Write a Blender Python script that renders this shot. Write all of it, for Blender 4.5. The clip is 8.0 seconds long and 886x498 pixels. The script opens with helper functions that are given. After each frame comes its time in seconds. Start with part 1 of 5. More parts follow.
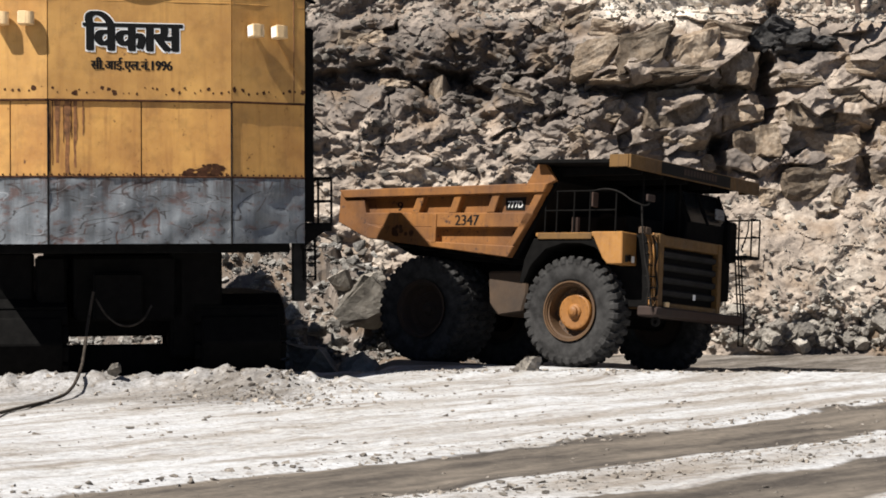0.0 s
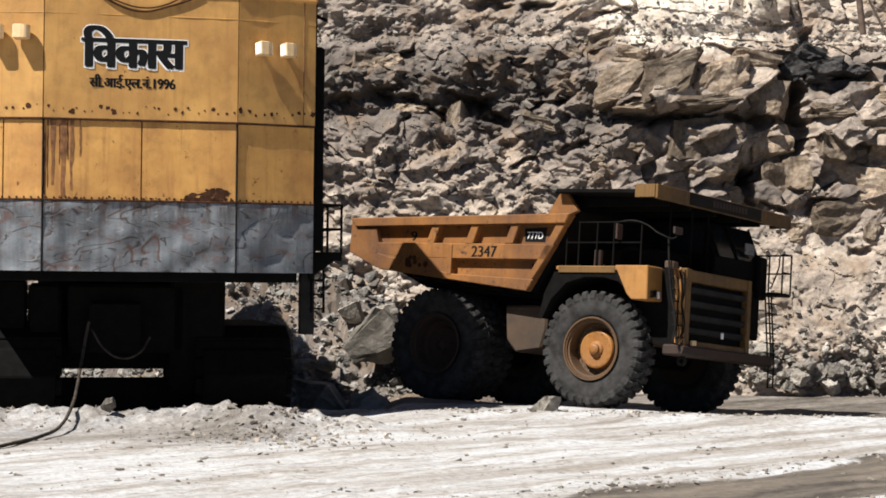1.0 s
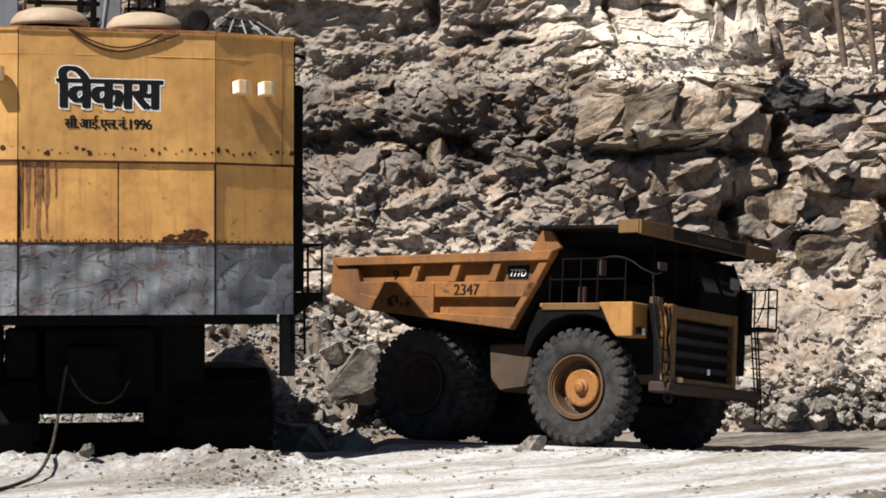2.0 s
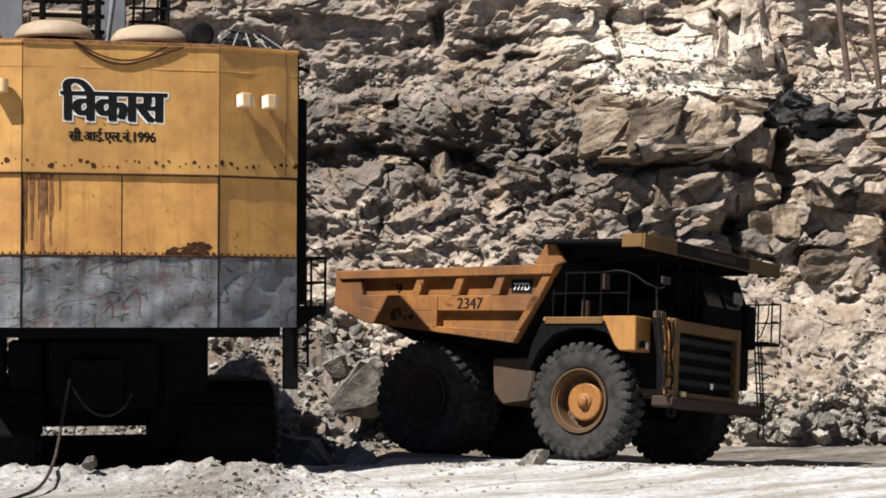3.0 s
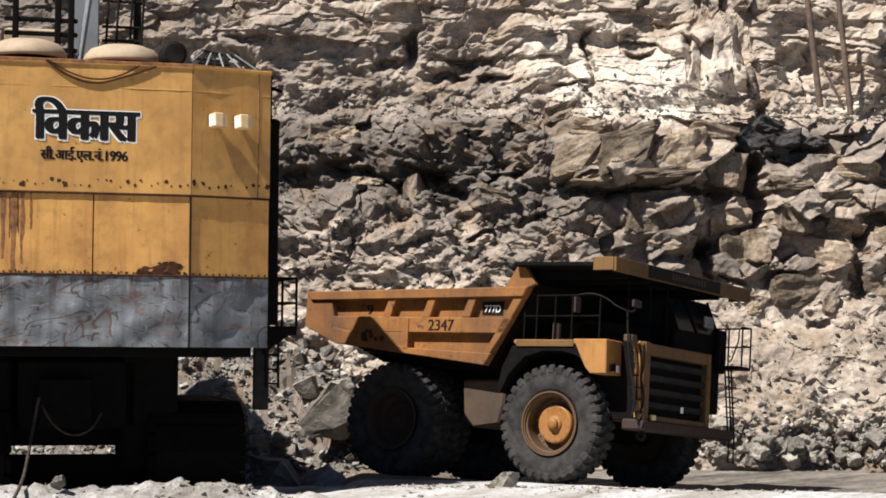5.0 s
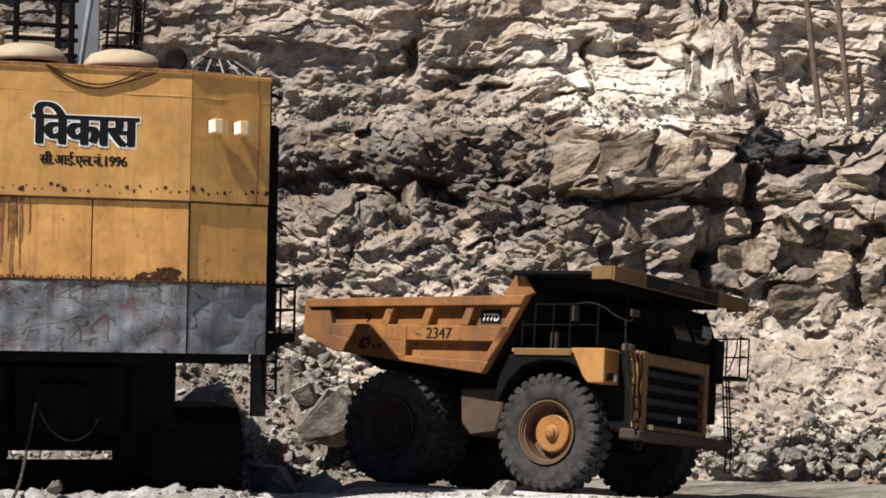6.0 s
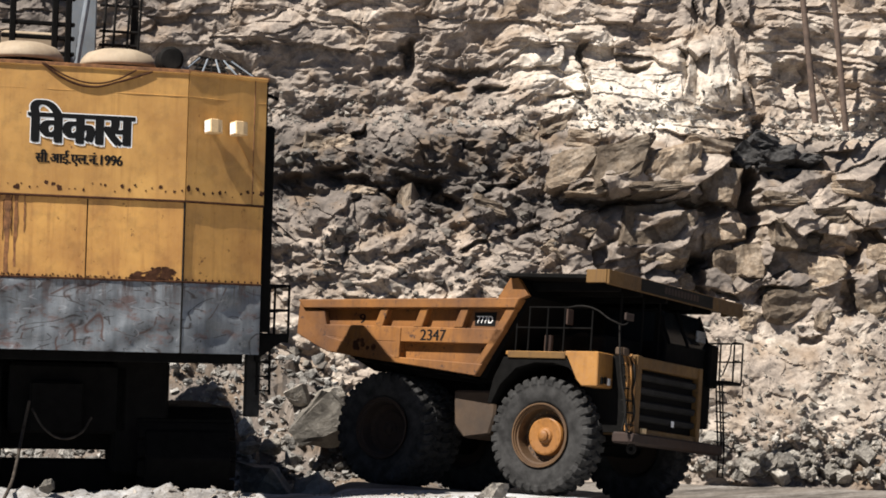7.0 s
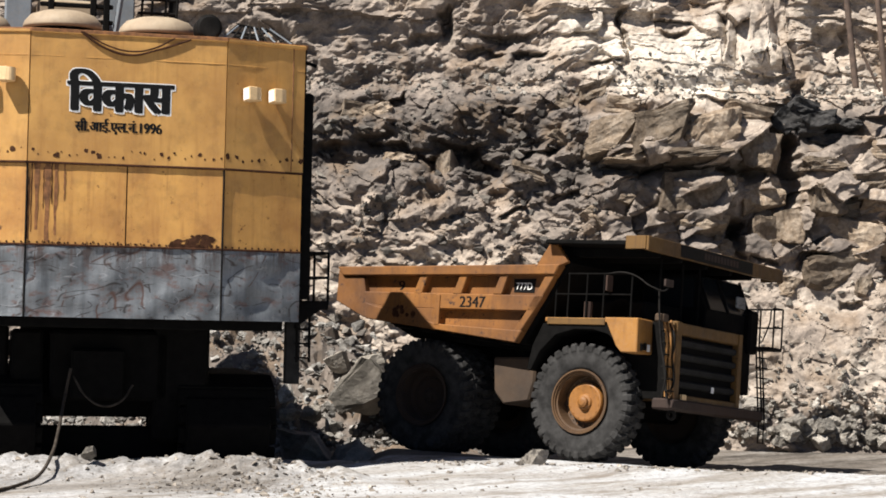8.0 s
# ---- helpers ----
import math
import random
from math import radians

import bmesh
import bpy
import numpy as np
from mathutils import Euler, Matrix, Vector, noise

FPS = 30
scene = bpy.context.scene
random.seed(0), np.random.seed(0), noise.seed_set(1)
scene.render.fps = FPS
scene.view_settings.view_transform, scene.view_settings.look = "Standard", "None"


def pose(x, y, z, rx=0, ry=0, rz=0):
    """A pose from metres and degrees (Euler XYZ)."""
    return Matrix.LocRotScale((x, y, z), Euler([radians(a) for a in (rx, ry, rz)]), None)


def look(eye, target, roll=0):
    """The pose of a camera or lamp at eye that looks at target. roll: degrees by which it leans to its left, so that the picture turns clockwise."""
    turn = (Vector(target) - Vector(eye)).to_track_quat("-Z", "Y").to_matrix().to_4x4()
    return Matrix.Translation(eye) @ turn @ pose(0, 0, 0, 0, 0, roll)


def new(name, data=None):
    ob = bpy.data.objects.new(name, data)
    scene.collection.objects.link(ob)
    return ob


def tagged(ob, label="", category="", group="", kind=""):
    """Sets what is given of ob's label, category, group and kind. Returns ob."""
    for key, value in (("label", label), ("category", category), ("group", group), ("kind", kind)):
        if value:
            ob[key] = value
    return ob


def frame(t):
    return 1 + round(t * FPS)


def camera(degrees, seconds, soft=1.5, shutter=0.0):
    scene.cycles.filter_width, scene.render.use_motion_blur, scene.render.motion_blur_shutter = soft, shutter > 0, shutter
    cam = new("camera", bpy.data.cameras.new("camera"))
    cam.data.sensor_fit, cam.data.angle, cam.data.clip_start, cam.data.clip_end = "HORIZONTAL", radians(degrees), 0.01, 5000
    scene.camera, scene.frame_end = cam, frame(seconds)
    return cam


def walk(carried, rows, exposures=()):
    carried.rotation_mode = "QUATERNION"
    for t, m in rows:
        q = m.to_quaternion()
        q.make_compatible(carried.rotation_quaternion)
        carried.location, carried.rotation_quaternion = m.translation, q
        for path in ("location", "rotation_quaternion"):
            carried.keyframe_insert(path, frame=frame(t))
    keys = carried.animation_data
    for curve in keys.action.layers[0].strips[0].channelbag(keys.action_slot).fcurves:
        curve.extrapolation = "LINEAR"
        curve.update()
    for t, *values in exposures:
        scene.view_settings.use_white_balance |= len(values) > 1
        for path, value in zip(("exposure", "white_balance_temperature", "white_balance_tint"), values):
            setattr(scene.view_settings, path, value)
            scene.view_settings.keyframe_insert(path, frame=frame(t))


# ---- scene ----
FOV = 2 * math.degrees(math.atan(784 / 3775))
cam = camera(FOV, 8.0, soft=1.75)

# ---- the camera's way: seconds, turn to the left, tilt up, lean, metres back ----
EYE_Z = 3.45
PATH = [(0.0, 0.007, -0.538, -0.081, -3.13), (0.5, 0.74, -0.064, 0.885, -1.91), (1.0, 0.434, 0.299, 0.685, -0.57),
        (1.5, -0.353, 0.812, 0.463, 0.0), (2.0, -0.043, 1.345, -0.064, 0.0), (3.5, 0.0, 1.806, 0.25, 0.0),
        (4.0, -0.399, 2.007, 0.409, 0.0), (4.5, -0.692, 2.147, 0.472, 0.0), (6.0, -0.745, 2.51, 1.001, 0.0),
        (6.5, -1.052, 2.523, 1.549, 0.0), (7.0, -0.884, 2.567, 1.518, 0.0), (7.5, -0.492, 2.172, 1.281, 0.0),
        (8.0, 0.145, 1.651, 1.341, 0.0)]
rows = []
for t, turn, tilt, lean, back in PATH:
    a, e = radians(turn), radians(tilt)
    eye = Vector((0, back, EYE_Z))
    aim = eye + 50 * Vector((-math.sin(a) * math.cos(e), math.cos(a) * math.cos(e), math.sin(e)))
    rows.append((t, look(eye, aim, lean)))
walk(cam, rows, exposures=[(0.0, 0.82, 6380, 10), (1.0, 0.86, 6380, 10), (2.0, 0.90, 6380, 10), (8.0, 0.91, 6380, 10)])

# ---- light: a clear sky and one sun, high behind the camera's left shoulder ----
SUN_AZ, SUN_EL = radians(40), radians(53.0)
travel = Vector((math.cos(SUN_AZ) * math.cos(SUN_EL), math.sin(SUN_AZ) * math.cos(SUN_EL), -math.sin(SUN_EL)))
sun = new("sun", bpy.data.lights.new("sun", "SUN"))
sun.data.energy, sun.data.angle, sun.data.color = 5.0, radians(0.5), (1.0, 0.95, 0.88)
sun.matrix_world = look(-travel * 100, (0, 0, 0))
world = bpy.data.worlds.new("sky")
scene.world = world
world.use_nodes = True
wn = world.node_tree.nodes
sky = wn.new("ShaderNodeTexSky")
sky.sky_type, sky.sun_disc = "NISHITA", False
sky.sun_elevation, sky.sun_rotation = SUN_EL, math.atan2(-travel.x, -travel.y)
sky.air_density, sky.dust_density, sky.ozone_density = 0.35, 0.15, 1.0
world.node_tree.links.new(sky.outputs[0], wn["Background"].inputs[0])
wn["Background"].inputs[1].default_value = 0.05


# ---- materials ----
def material(name, rough=0.8, metal=0.0):
    m = bpy.data.materials.new(name)
    m.use_nodes = True
    b = m.node_tree.nodes["Principled BSDF"]
    b.inputs["Roughness"].default_value, b.inputs["Metallic"].default_value = rough, metal
    return m, m.node_tree.nodes, m.node_tree.links, b


def coords(nodes, links, scale=(1, 1, 1)):
    tc, mp = nodes.new("ShaderNodeTexCoord"), nodes.new("ShaderNodeMapping")
    mp.inputs["Scale"].default_value = scale
    links.new(tc.outputs["Object"], mp.inputs["Vector"])
    return mp.outputs["Vector"]


def noise_tex(nodes, links, vec, scale, detail=4.0, rough=0.6):
    n = nodes.new("ShaderNodeTexNoise")
    n.inputs["Scale"].default_value, n.inputs["Detail"].default_value, n.inputs["Roughness"].default_value = scale, detail, rough
    links.new(vec, n.inputs["Vector"])
    return n.outputs["Fac"]


def ramp(nodes, links, fac, stops):
    r = nodes.new("ShaderNodeValToRGB")
    els = r.color_ramp.elements
    els[0].position, els[1].position = stops[0][0], stops[-1][0]
    for p, _ in stops[1:-1]:
        els.new(p)
    for el, (p, c) in zip(els, stops):
        el.color = (c, c, c, 1) if isinstance(c, (int, float)) else (*c, 1)
    links.new(fac, r.inputs["Fac"])
    return r.outputs["Color"]


def mix(nodes, links, fac, a, b, mode="MIX"):
    m = nodes.new("ShaderNodeMix")
    m.data_type, m.blend_type = "RGBA", mode
    for sock, v in ((m.inputs[0], fac), (m.inputs[6], a), (m.inputs[7], b)):
        if isinstance(v, tuple):
            sock.default_value = (*v, 1)
        elif isinstance(v, (int, float)):
            sock.default_value = v
        else:
            links.new(v, sock)
    return m.outputs[2]


def bump(nodes, links, b, height, strength=0.5, distance=0.05):
    n = nodes.new("ShaderNodeBump")
    n.inputs["Strength"].default_value, n.inputs["Distance"].default_value = strength, distance
    links.new(height, n.inputs["Height"])
    links.new(n.outputs["Normal"], b.inputs["Normal"])


GREY = 0.73  # how bright the dusty surfaces are, all together


def coat(links, nodes, b, c):
    links.new(mix(nodes, links, 1.0, c, (GREY, GREY, GREY), "MULTIPLY"), b.inputs["Base Color"])


def chips(nodes, links, vec, scale, metric="CHEBYCHEV"):
    """Angular flakes: the distance and a chance value for each flake."""
    v = nodes.new("ShaderNodeTexVoronoi")
    v.distance = metric
    v.inputs["Scale"].default_value = scale
    links.new(vec, v.inputs["Vector"])
    return v.outputs["Distance"], v.outputs["Color"]


def painted(name, base, dark, rust, rust_at=0.62, rough=0.6, streak=3.0, dust=(0.42, 0.36, 0.28), dust_amount=0.25, relief=0.15):
    """Weathered paint on steel: fading, stains, rust runs and dust."""
    m, n, l, b = material(name, rough)
    v = coords(n, l)
    big = noise_tex(n, l, v, 0.7, 5)
    fine = noise_tex(n, l, v, 14, 4)
    run = noise_tex(n, l, coords(n, l, (streak, streak, 0.22)), 1.6, 6, 0.7)
    spot = noise_tex(n, l, v, 4.5, 8, 0.72)
    c = mix(n, l, ramp(n, l, big, [(0.35, 0.0), (0.7, 1.0)]), base, dark)
    c = mix(n, l, ramp(n, l, run, [(0.5, 0.0), (0.72, 0.8)]), c, dark)
    blot = noise_tex(n, l, v, 2.3, 7, 0.7)
    c = mix(n, l, 1.0, c, ramp(n, l, blot, [(0.36, 0.84), (0.5, 1.04)]), "MULTIPLY")
    c = mix(n, l, dust_amount, c, mix(n, l, ramp(n, l, fine, [(0.3, 0.0), (0.7, 1.0)]), base, dust))
    c = mix(n, l, ramp(n, l, spot, [(rust_at, 0.0), (rust_at + 0.06, 1.0)]), c, rust)
    c = mix(n, l, ramp(n, l, noise_tex(n, l, v, 17, 6, 0.75), [(0.66, 0.0), (0.7, 0.85)]), c, rust)
    coat(l, n, b, c)
    l.new(ramp(n, l, spot, [(0.4, rough), (0.75, 0.9)]), b.inputs["Roughness"])
    bump(n, l, b, mix(n, l, 0.5, big, fine), relief, 0.02)
    return m


def stone_material(name, dark, mid, pale, scale=1.0):
    m, n, l, b = material(name, 0.95)
    v = coords(n, l)
    info = n.new("ShaderNodeObjectInfo")
    big = noise_tex(n, l, v, 0.9 * scale, 6, 0.65)
    fine = noise_tex(n, l, v, 9 * scale, 6, 0.7)
    c = ramp(n, l, mix(n, l, 0.4, big, fine), [(0.33, dark), (0.5, mid), (0.66, pale)])
    c = mix(n, l, 1.0, c, ramp(n, l, info.outputs["Random"], [(0.0, 0.65), (1.0, 1.1)]), "MULTIPLY")
    geo = n.new("ShaderNodeNewGeometry")
    c = mix(n, l, 1.0, c, ramp(n, l, geo.outputs["Random Per Island"], [(0.0, 0.5), (0.7, 1.0), (1.0, 1.35)]), "MULTIPLY")
    d1, k1 = chips(n, l, v, 4.0 * scale)
    c = mix(n, l, 1.0, c, ramp(n, l, k1, [(0.2, 0.75), (0.8, 1.12)]), "MULTIPLY")
    coat(l, n, b, c)
    bump(n, l, b, mix(n, l, 0.5, fine, d1), 0.9, 0.10)
    return m


def cliff_material():
    """Quarry rock: the attribute 'tone' runs from dark shale to pale stone."""
    m, n, l, b = material("quarry_rock", 0.95)
    v = coords(n, l)
    at = n.new("ShaderNodeAttribute")
    at.attribute_name = "tone"
    big = noise_tex(n, l, v, 0.45, 6, 0.65)
    mid = noise_tex(n, l, coords(n, l, (1, 1, 2.2)), 2.2, 8, 0.7)
    fine = noise_tex(n, l, v, 16, 5, 0.7)
    mixed = mix(n, l, 0.25, at.outputs["Fac"], mix(n, l, 0.5, big, mid))
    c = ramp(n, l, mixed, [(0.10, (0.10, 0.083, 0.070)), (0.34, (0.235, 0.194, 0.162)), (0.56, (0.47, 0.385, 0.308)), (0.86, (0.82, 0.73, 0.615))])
    c = mix(n, l, 1.0, c, ramp(n, l, fine, [(0.3, 0.72), (0.7, 1.1)]), "MULTIPLY")
    d1, ka = chips(n, l, coords(n, l, (1.0, 1.0, 1.5)), 2.6)
    d2, kb = chips(n, l, coords(n, l, (1.0, 1.0, 1.4)), 7.5)
    c = mix(n, l, 1.0, c, ramp(n, l, mix(n, l, 0.5, ka, kb), [(0.25, 0.8), (0.55, 1.03), (0.8, 1.2)]), "MULTIPLY")
    brown = ramp(n, l, noise_tex(n, l, v, 0.8, 4), [(0.5, 0.0), (0.66, 0.5)])
    c = mix(n, l, brown, c, (0.25, 0.16, 0.085))
    coat(l, n, b, c)
    bump(n, l, b, mix(n, l, 0.45, mix(n, l, 0.5, mid, d1), mix(n, l, 0.5, fine, d2)), 0.5, 0.05)
    return m


def ground_material():
    """Pale crushed-stone haul road with darker damp wheel tracks that cross it at an angle."""
    m, n, l, b = material("haul_road_dust", 0.95)
    v = coords(n, l)
    at = n.new("ShaderNodeAttribute")
    at.attribute_name = "tone"
    along = n.new("ShaderNodeMapping")
    along.inputs["Rotation"].default_value = (0, 0, radians(-46))
    tc = n.new("ShaderNodeTexCoord")
    l.new(tc.outputs["Object"], along.inputs["Vector"])
    squash = n.new("ShaderNodeMapping")
    squash.inputs["Scale"].default_value = (0.22, 1.0, 1)
    l.new(along.outputs["Vector"], squash.inputs["Vector"])
    streaks = noise_tex(n, l, squash.outputs["Vector"], 1.1, 7, 0.65)
    big = noise_tex(n, l, v, 0.35, 5, 0.6)
    fine = noise_tex(n, l, v, 7, 7, 0.7)
    specks = noise_tex(n, l, v, 26, 3, 0.6)
    wide = n.new("ShaderNodeMapping")
    wide.inputs["Scale"].default_value = (0.16, 0.9, 1)
    l.new(along.outputs["Vector"], wide.inputs["Vector"])
    patch = noise_tex(n, l, wide.outputs["Vector"], 1.0, 10, 0.78)
    pale = mix(n, l, ramp(n, l, streaks, [(0.3, 0.0), (0.6, 1.0)]), (0.43, 0.395, 0.345), (0.53, 0.518, 0.50))
    pale = mix(n, l, ramp(n, l, patch, [(0.38, 0.95), (0.49, 0.0)]), pale, (0.26, 0.215, 0.17))
    pale = mix(n, l, ramp(n, l, patch, [(0.48, 0.0), (0.58, 0.95)]), pale, (0.66, 0.665, 0.672))
    # long swept bands along the way the trucks take
    band = n.new("ShaderNodeMapping")
    band.inputs["Scale"].default_value = (0.035, 0.75, 1)
    l.new(along.outputs["Vector"], band.inputs["Vector"])
    swept = noise_tex(n, l, band.outputs["Vector"], 1.0, 4, 0.55)
    pale = mix(n, l, ramp(n, l, swept, [(0.36, 0.55), (0.48, 0.0)]), pale, (0.33, 0.29, 0.245))
    pale = mix(n, l, ramp(n, l, swept, [(0.5, 0.0), (0.6, 0.5)]), pale, (0.66, 0.665, 0.672))
    grit = noise_tex(n, l, v, 3.4, 9, 0.8)
    pale = mix(n, l, ramp(n, l, grit, [(0.54, 0.0), (0.61, 0.7)]), pale, (0.27, 0.225, 0.18))
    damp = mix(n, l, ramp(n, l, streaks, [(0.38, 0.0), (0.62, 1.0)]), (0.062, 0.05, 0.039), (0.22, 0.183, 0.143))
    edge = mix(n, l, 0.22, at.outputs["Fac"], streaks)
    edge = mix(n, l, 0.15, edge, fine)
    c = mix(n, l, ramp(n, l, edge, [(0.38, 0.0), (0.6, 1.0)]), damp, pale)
    c = mix(n, l, ramp(n, l, specks, [(0.6, 0.0), (0.68, 0.75)]), c, (0.17, 0.145, 0.115))
    c = mix(n, l, 1.0, c, ramp(n, l, fine, [(0.32, 0.66), (0.56, 1.05)]), "MULTIPLY")
    coat(l, n, b, c)
    bump(n, l, b, mix(n, l, 0.5, fine, specks), 0.6, 0.04)
    return m


def plain(name, colour, rough=0.7, metal=0.0, vary=0.35, scale=6.0, relief=0.2):
    m, n, l, b = material(name, rough, metal)
    v = coords(n, l)
    f = noise_tex(n, l, v, scale, 6, 0.65)
    c = mix(n, l, ramp(n, l, f, [(0.35, 0.0), (0.7, 1.0)]), tuple(x * (1 - vary) for x in colour), tuple(min(1.0, x * (1 + vary)) for x in colour))
    if max(colour) > 0.5:
        l.new(c, b.inputs["Base Color"])
    else:
        coat(l, n, b, c)
    bump(n, l, b, f, relief, 0.02)
    # very dark colours reflect little, which deepens the shade painted with them
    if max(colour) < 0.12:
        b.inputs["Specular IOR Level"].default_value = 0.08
    return m


def grey_plate():
    """Blue-grey counterweight plate, scraped, dented and rust-stained, with rust run down from its top seam."""
    m, n, l, b = material("scraped_grey_plate", 0.5, 0.2)
    v = coords(n, l)
    wide = noise_tex(n, l, coords(n, l, (0.9, 0.9, 1.2)), 1.1, 6, 0.65)
    fine = noise_tex(n, l, v, 18, 4)
    c = mix(n, l, ramp(n, l, wide, [(0.35, 0.0), (0.65, 1.0)]), (0.13, 0.142, 0.152), (0.25, 0.265, 0.276))
    # upright streaks of sheen, painted into the plate's colour
    sheen = noise_tex(n, l, coords(n, l, (2.6, 2.6, 0.12)), 1.5, 5, 0.6)
    c = mix(n, l, 1.0, c, ramp(n, l, sheen, [(0.35, 0.72), (0.65, 1.3)]), "MULTIPLY")
    # broad bare and rusty patches
    patch = noise_tex(n, l, coords(n, l, (0.8, 0.8, 1.5)), 2.0, 9, 0.7)
    c = mix(n, l, ramp(n, l, patch, [(0.53, 0.0), (0.62, 0.7)]), c, (0.17, 0.085, 0.065))
    c = mix(n, l, ramp(n, l, patch, [(0.30, 0.8), (0.38, 0.0)]), c, (0.36, 0.37, 0.375))
    # long wandering scrapes: the contour lines of a slow noise, kept in places
    for scale, squash, keep, width, colour in ((0.6, 2.0, 0.48, 0.011, (0.035, 0.028, 0.026)), (0.9, 3.0, 0.5, 0.015, (0.05, 0.035, 0.03)), (0.8, 0.7, 0.52, 0.012, (0.10, 0.045, 0.03)), (1.0, 2.4, 0.54, 0.012, (0.34, 0.35, 0.36))):
        line = ramp(n, l, noise_tex(n, l, coords(n, l, (1, 1, squash)), scale, 1.2, 0.5), [(0.5 - width, 0.0), (0.5, 1.0), (0.5 + width, 0.0)])
        place = ramp(n, l, noise_tex(n, l, coords(n, l, (1.1, 1.1, 1.1 + squash)), 1.3, 3), [(keep - 0.02, 0.0), (keep + 0.03, 1.0)])
        c = mix(n, l, mix(n, l, 1.0, line, place, "MULTIPLY"), c, colour)
    # rust run down from the seam above
    tc, sep, rng_z = n.new("ShaderNodeTexCoord"), n.new("ShaderNodeSeparateXYZ"), n.new("ShaderNodeMapRange")
    l.new(tc.outputs["Object"], sep.inputs[0])
    l.new(sep.outputs["Z"], rng_z.inputs["Value"])
    rng_z.inputs["From Min"].default_value, rng_z.inputs["From Max"].default_value = 4.0, 4.62
    run = ramp(n, l, noise_tex(n, l, coords(n, l, (3.5, 3.5, 0.35)), 1.4, 6, 0.7), [(0.46, 0.0), (0.6, 1.0)])
    c = mix(n, l, mix(n, l, 1.0, run, rng_z.outputs[0], "MULTIPLY"), c, (0.075, 0.045, 0.035))
    c = mix(n, l, ramp(n, l, noise_tex(n, l, v, 5.5, 8, 0.8), [(0.6, 0.0), (0.63, 0.9)]), c, (0.04, 0.03, 0.026))
    coat(l, n, b, c)
    bump(n, l, b, mix(n, l, 0.35, wide, fine), 0.35, 0.06)
    return m


MAT_CLIFF, MAT_GROUND = cliff_material(), ground_material()
MAT_STONE = stone_material("broken_stone", (0.20, 0.175, 0.145), (0.36, 0.32, 0.265), (0.55, 0.5, 0.43))
MAT_BLOCK = stone_material("bedded_block", (0.15, 0.102, 0.064), (0.33, 0.245, 0.165), (0.58, 0.475, 0.36))
MAT_RUBBLE = stone_material("rubble", (0.24, 0.213, 0.183), (0.48, 0.445, 0.395), (0.80, 0.77, 0.715))
MAT_COAL = stone_material("black_shale", (0.022, 0.021, 0.021), (0.05, 0.047, 0.045), (0.13, 0.12, 0.11))
MAT_TALUS = stone_material("pale_talus", (0.30, 0.265, 0.22), (0.50, 0.45, 0.38), (0.74, 0.69, 0.61))
MAT_SHALE = stone_material("shale_chips", (0.12, 0.105, 0.09), (0.22, 0.19, 0.16), (0.38, 0.34, 0.28))
MAT_CLOD = stone_material("dirt_clods", (0.18, 0.155, 0.13), (0.36, 0.31, 0.255), (0.6, 0.54, 0.46))
MAT_HOUSE = painted("faded_yellow_paint", (0.71, 0.382, 0.095), (0.42, 0.198, 0.043), (0.12, 0.045, 0.02), 0.645, 0.6, dust_amount=0.06)
MAT_HOUSE_LOW = painted("stained_yellow_paint", (0.79, 0.415, 0.098), (0.42, 0.18, 0.039), (0.13, 0.05, 0.02), 0.615, 0.62, dust_amount=0.06)
MAT_GREY = grey_plate()
MAT_STAIN = plain("brown_rust_stain", (0.27, 0.115, 0.04), 0.85, 0.0, 0.5, 7)
MAT_RUST = plain("rusty_steel", (0.075, 0.034, 0.019), 0.9, 0.0, 0.5, 9)
MAT_TRUCK = painted("worn_orange_yellow_paint", (0.32, 0.122, 0.015), (0.12, 0.045, 0.011), (0.06, 0.026, 0.013), 0.585, 0.55, dust_amount=0.03)
MAT_CABYEL = painted("machine_yellow_paint", (0.42, 0.185, 0.026), (0.27, 0.11, 0.018), (0.10, 0.045, 0.02), 0.68, 0.5, dust_amount=0.12)
MAT_HUB = painted("orange_hub_paint", (0.42, 0.17, 0.022), (0.22, 0.085, 0.014), (0.08, 0.035, 0.015), 0.62, 0.5, dust_amount=0.05)
# machine yellow darkened: the shade on the truck's front is in this colour
MAT_HOOD = painted("hood_paint_with_shade", (0.17, 0.083, 0.012), (0.07, 0.033, 0.007), (0.045, 0.022, 0.011), 0.6, 0.6, dust_amount=0.0)
MAT_TANK = painted("dusty_tan_tank", (0.10, 0.055, 0.024), (0.045, 0.026, 0.014), (0.06, 0.03, 0.018), 0.62, 0.8, dust_amount=0.03)
MAT_RIM = painted("brown_rim_paint", (0.13, 0.062, 0.016), (0.06, 0.03, 0.012), (0.035, 0.02, 0.012), 0.58, 0.7, dust_amount=0.02)
MAT_DARK_WHEEL = painted("dark_wheel_paint", (0.05, 0.027, 0.015), (0.03, 0.018, 0.011), (0.03, 0.018, 0.012), 0.6, 0.85, dust_amount=0.0)
MAT_BUMPER = painted("rusted_bumper_paint", (0.045, 0.019, 0.009), (0.02, 0.010, 0.006), (0.05, 0.024, 0.014), 0.6, 0.75, dust_amount=0.0)
MAT_RUBBER = plain("dusty_tyre_rubber", (0.050, 0.048, 0.046), 0.95, 0.0, 0.45, 3.5, 0.1)
# shade under the shovel and the truck canopy is put into this black
MAT_BLACK = plain("black_steel_with_shade", (0.006, 0.0055, 0.005), 0.85, 0.0, 0.4, 5)
MAT_DARK = plain("greasy_dark_steel", (0.016, 0.0145, 0.013), 0.75, 0.0, 0.5, 4)
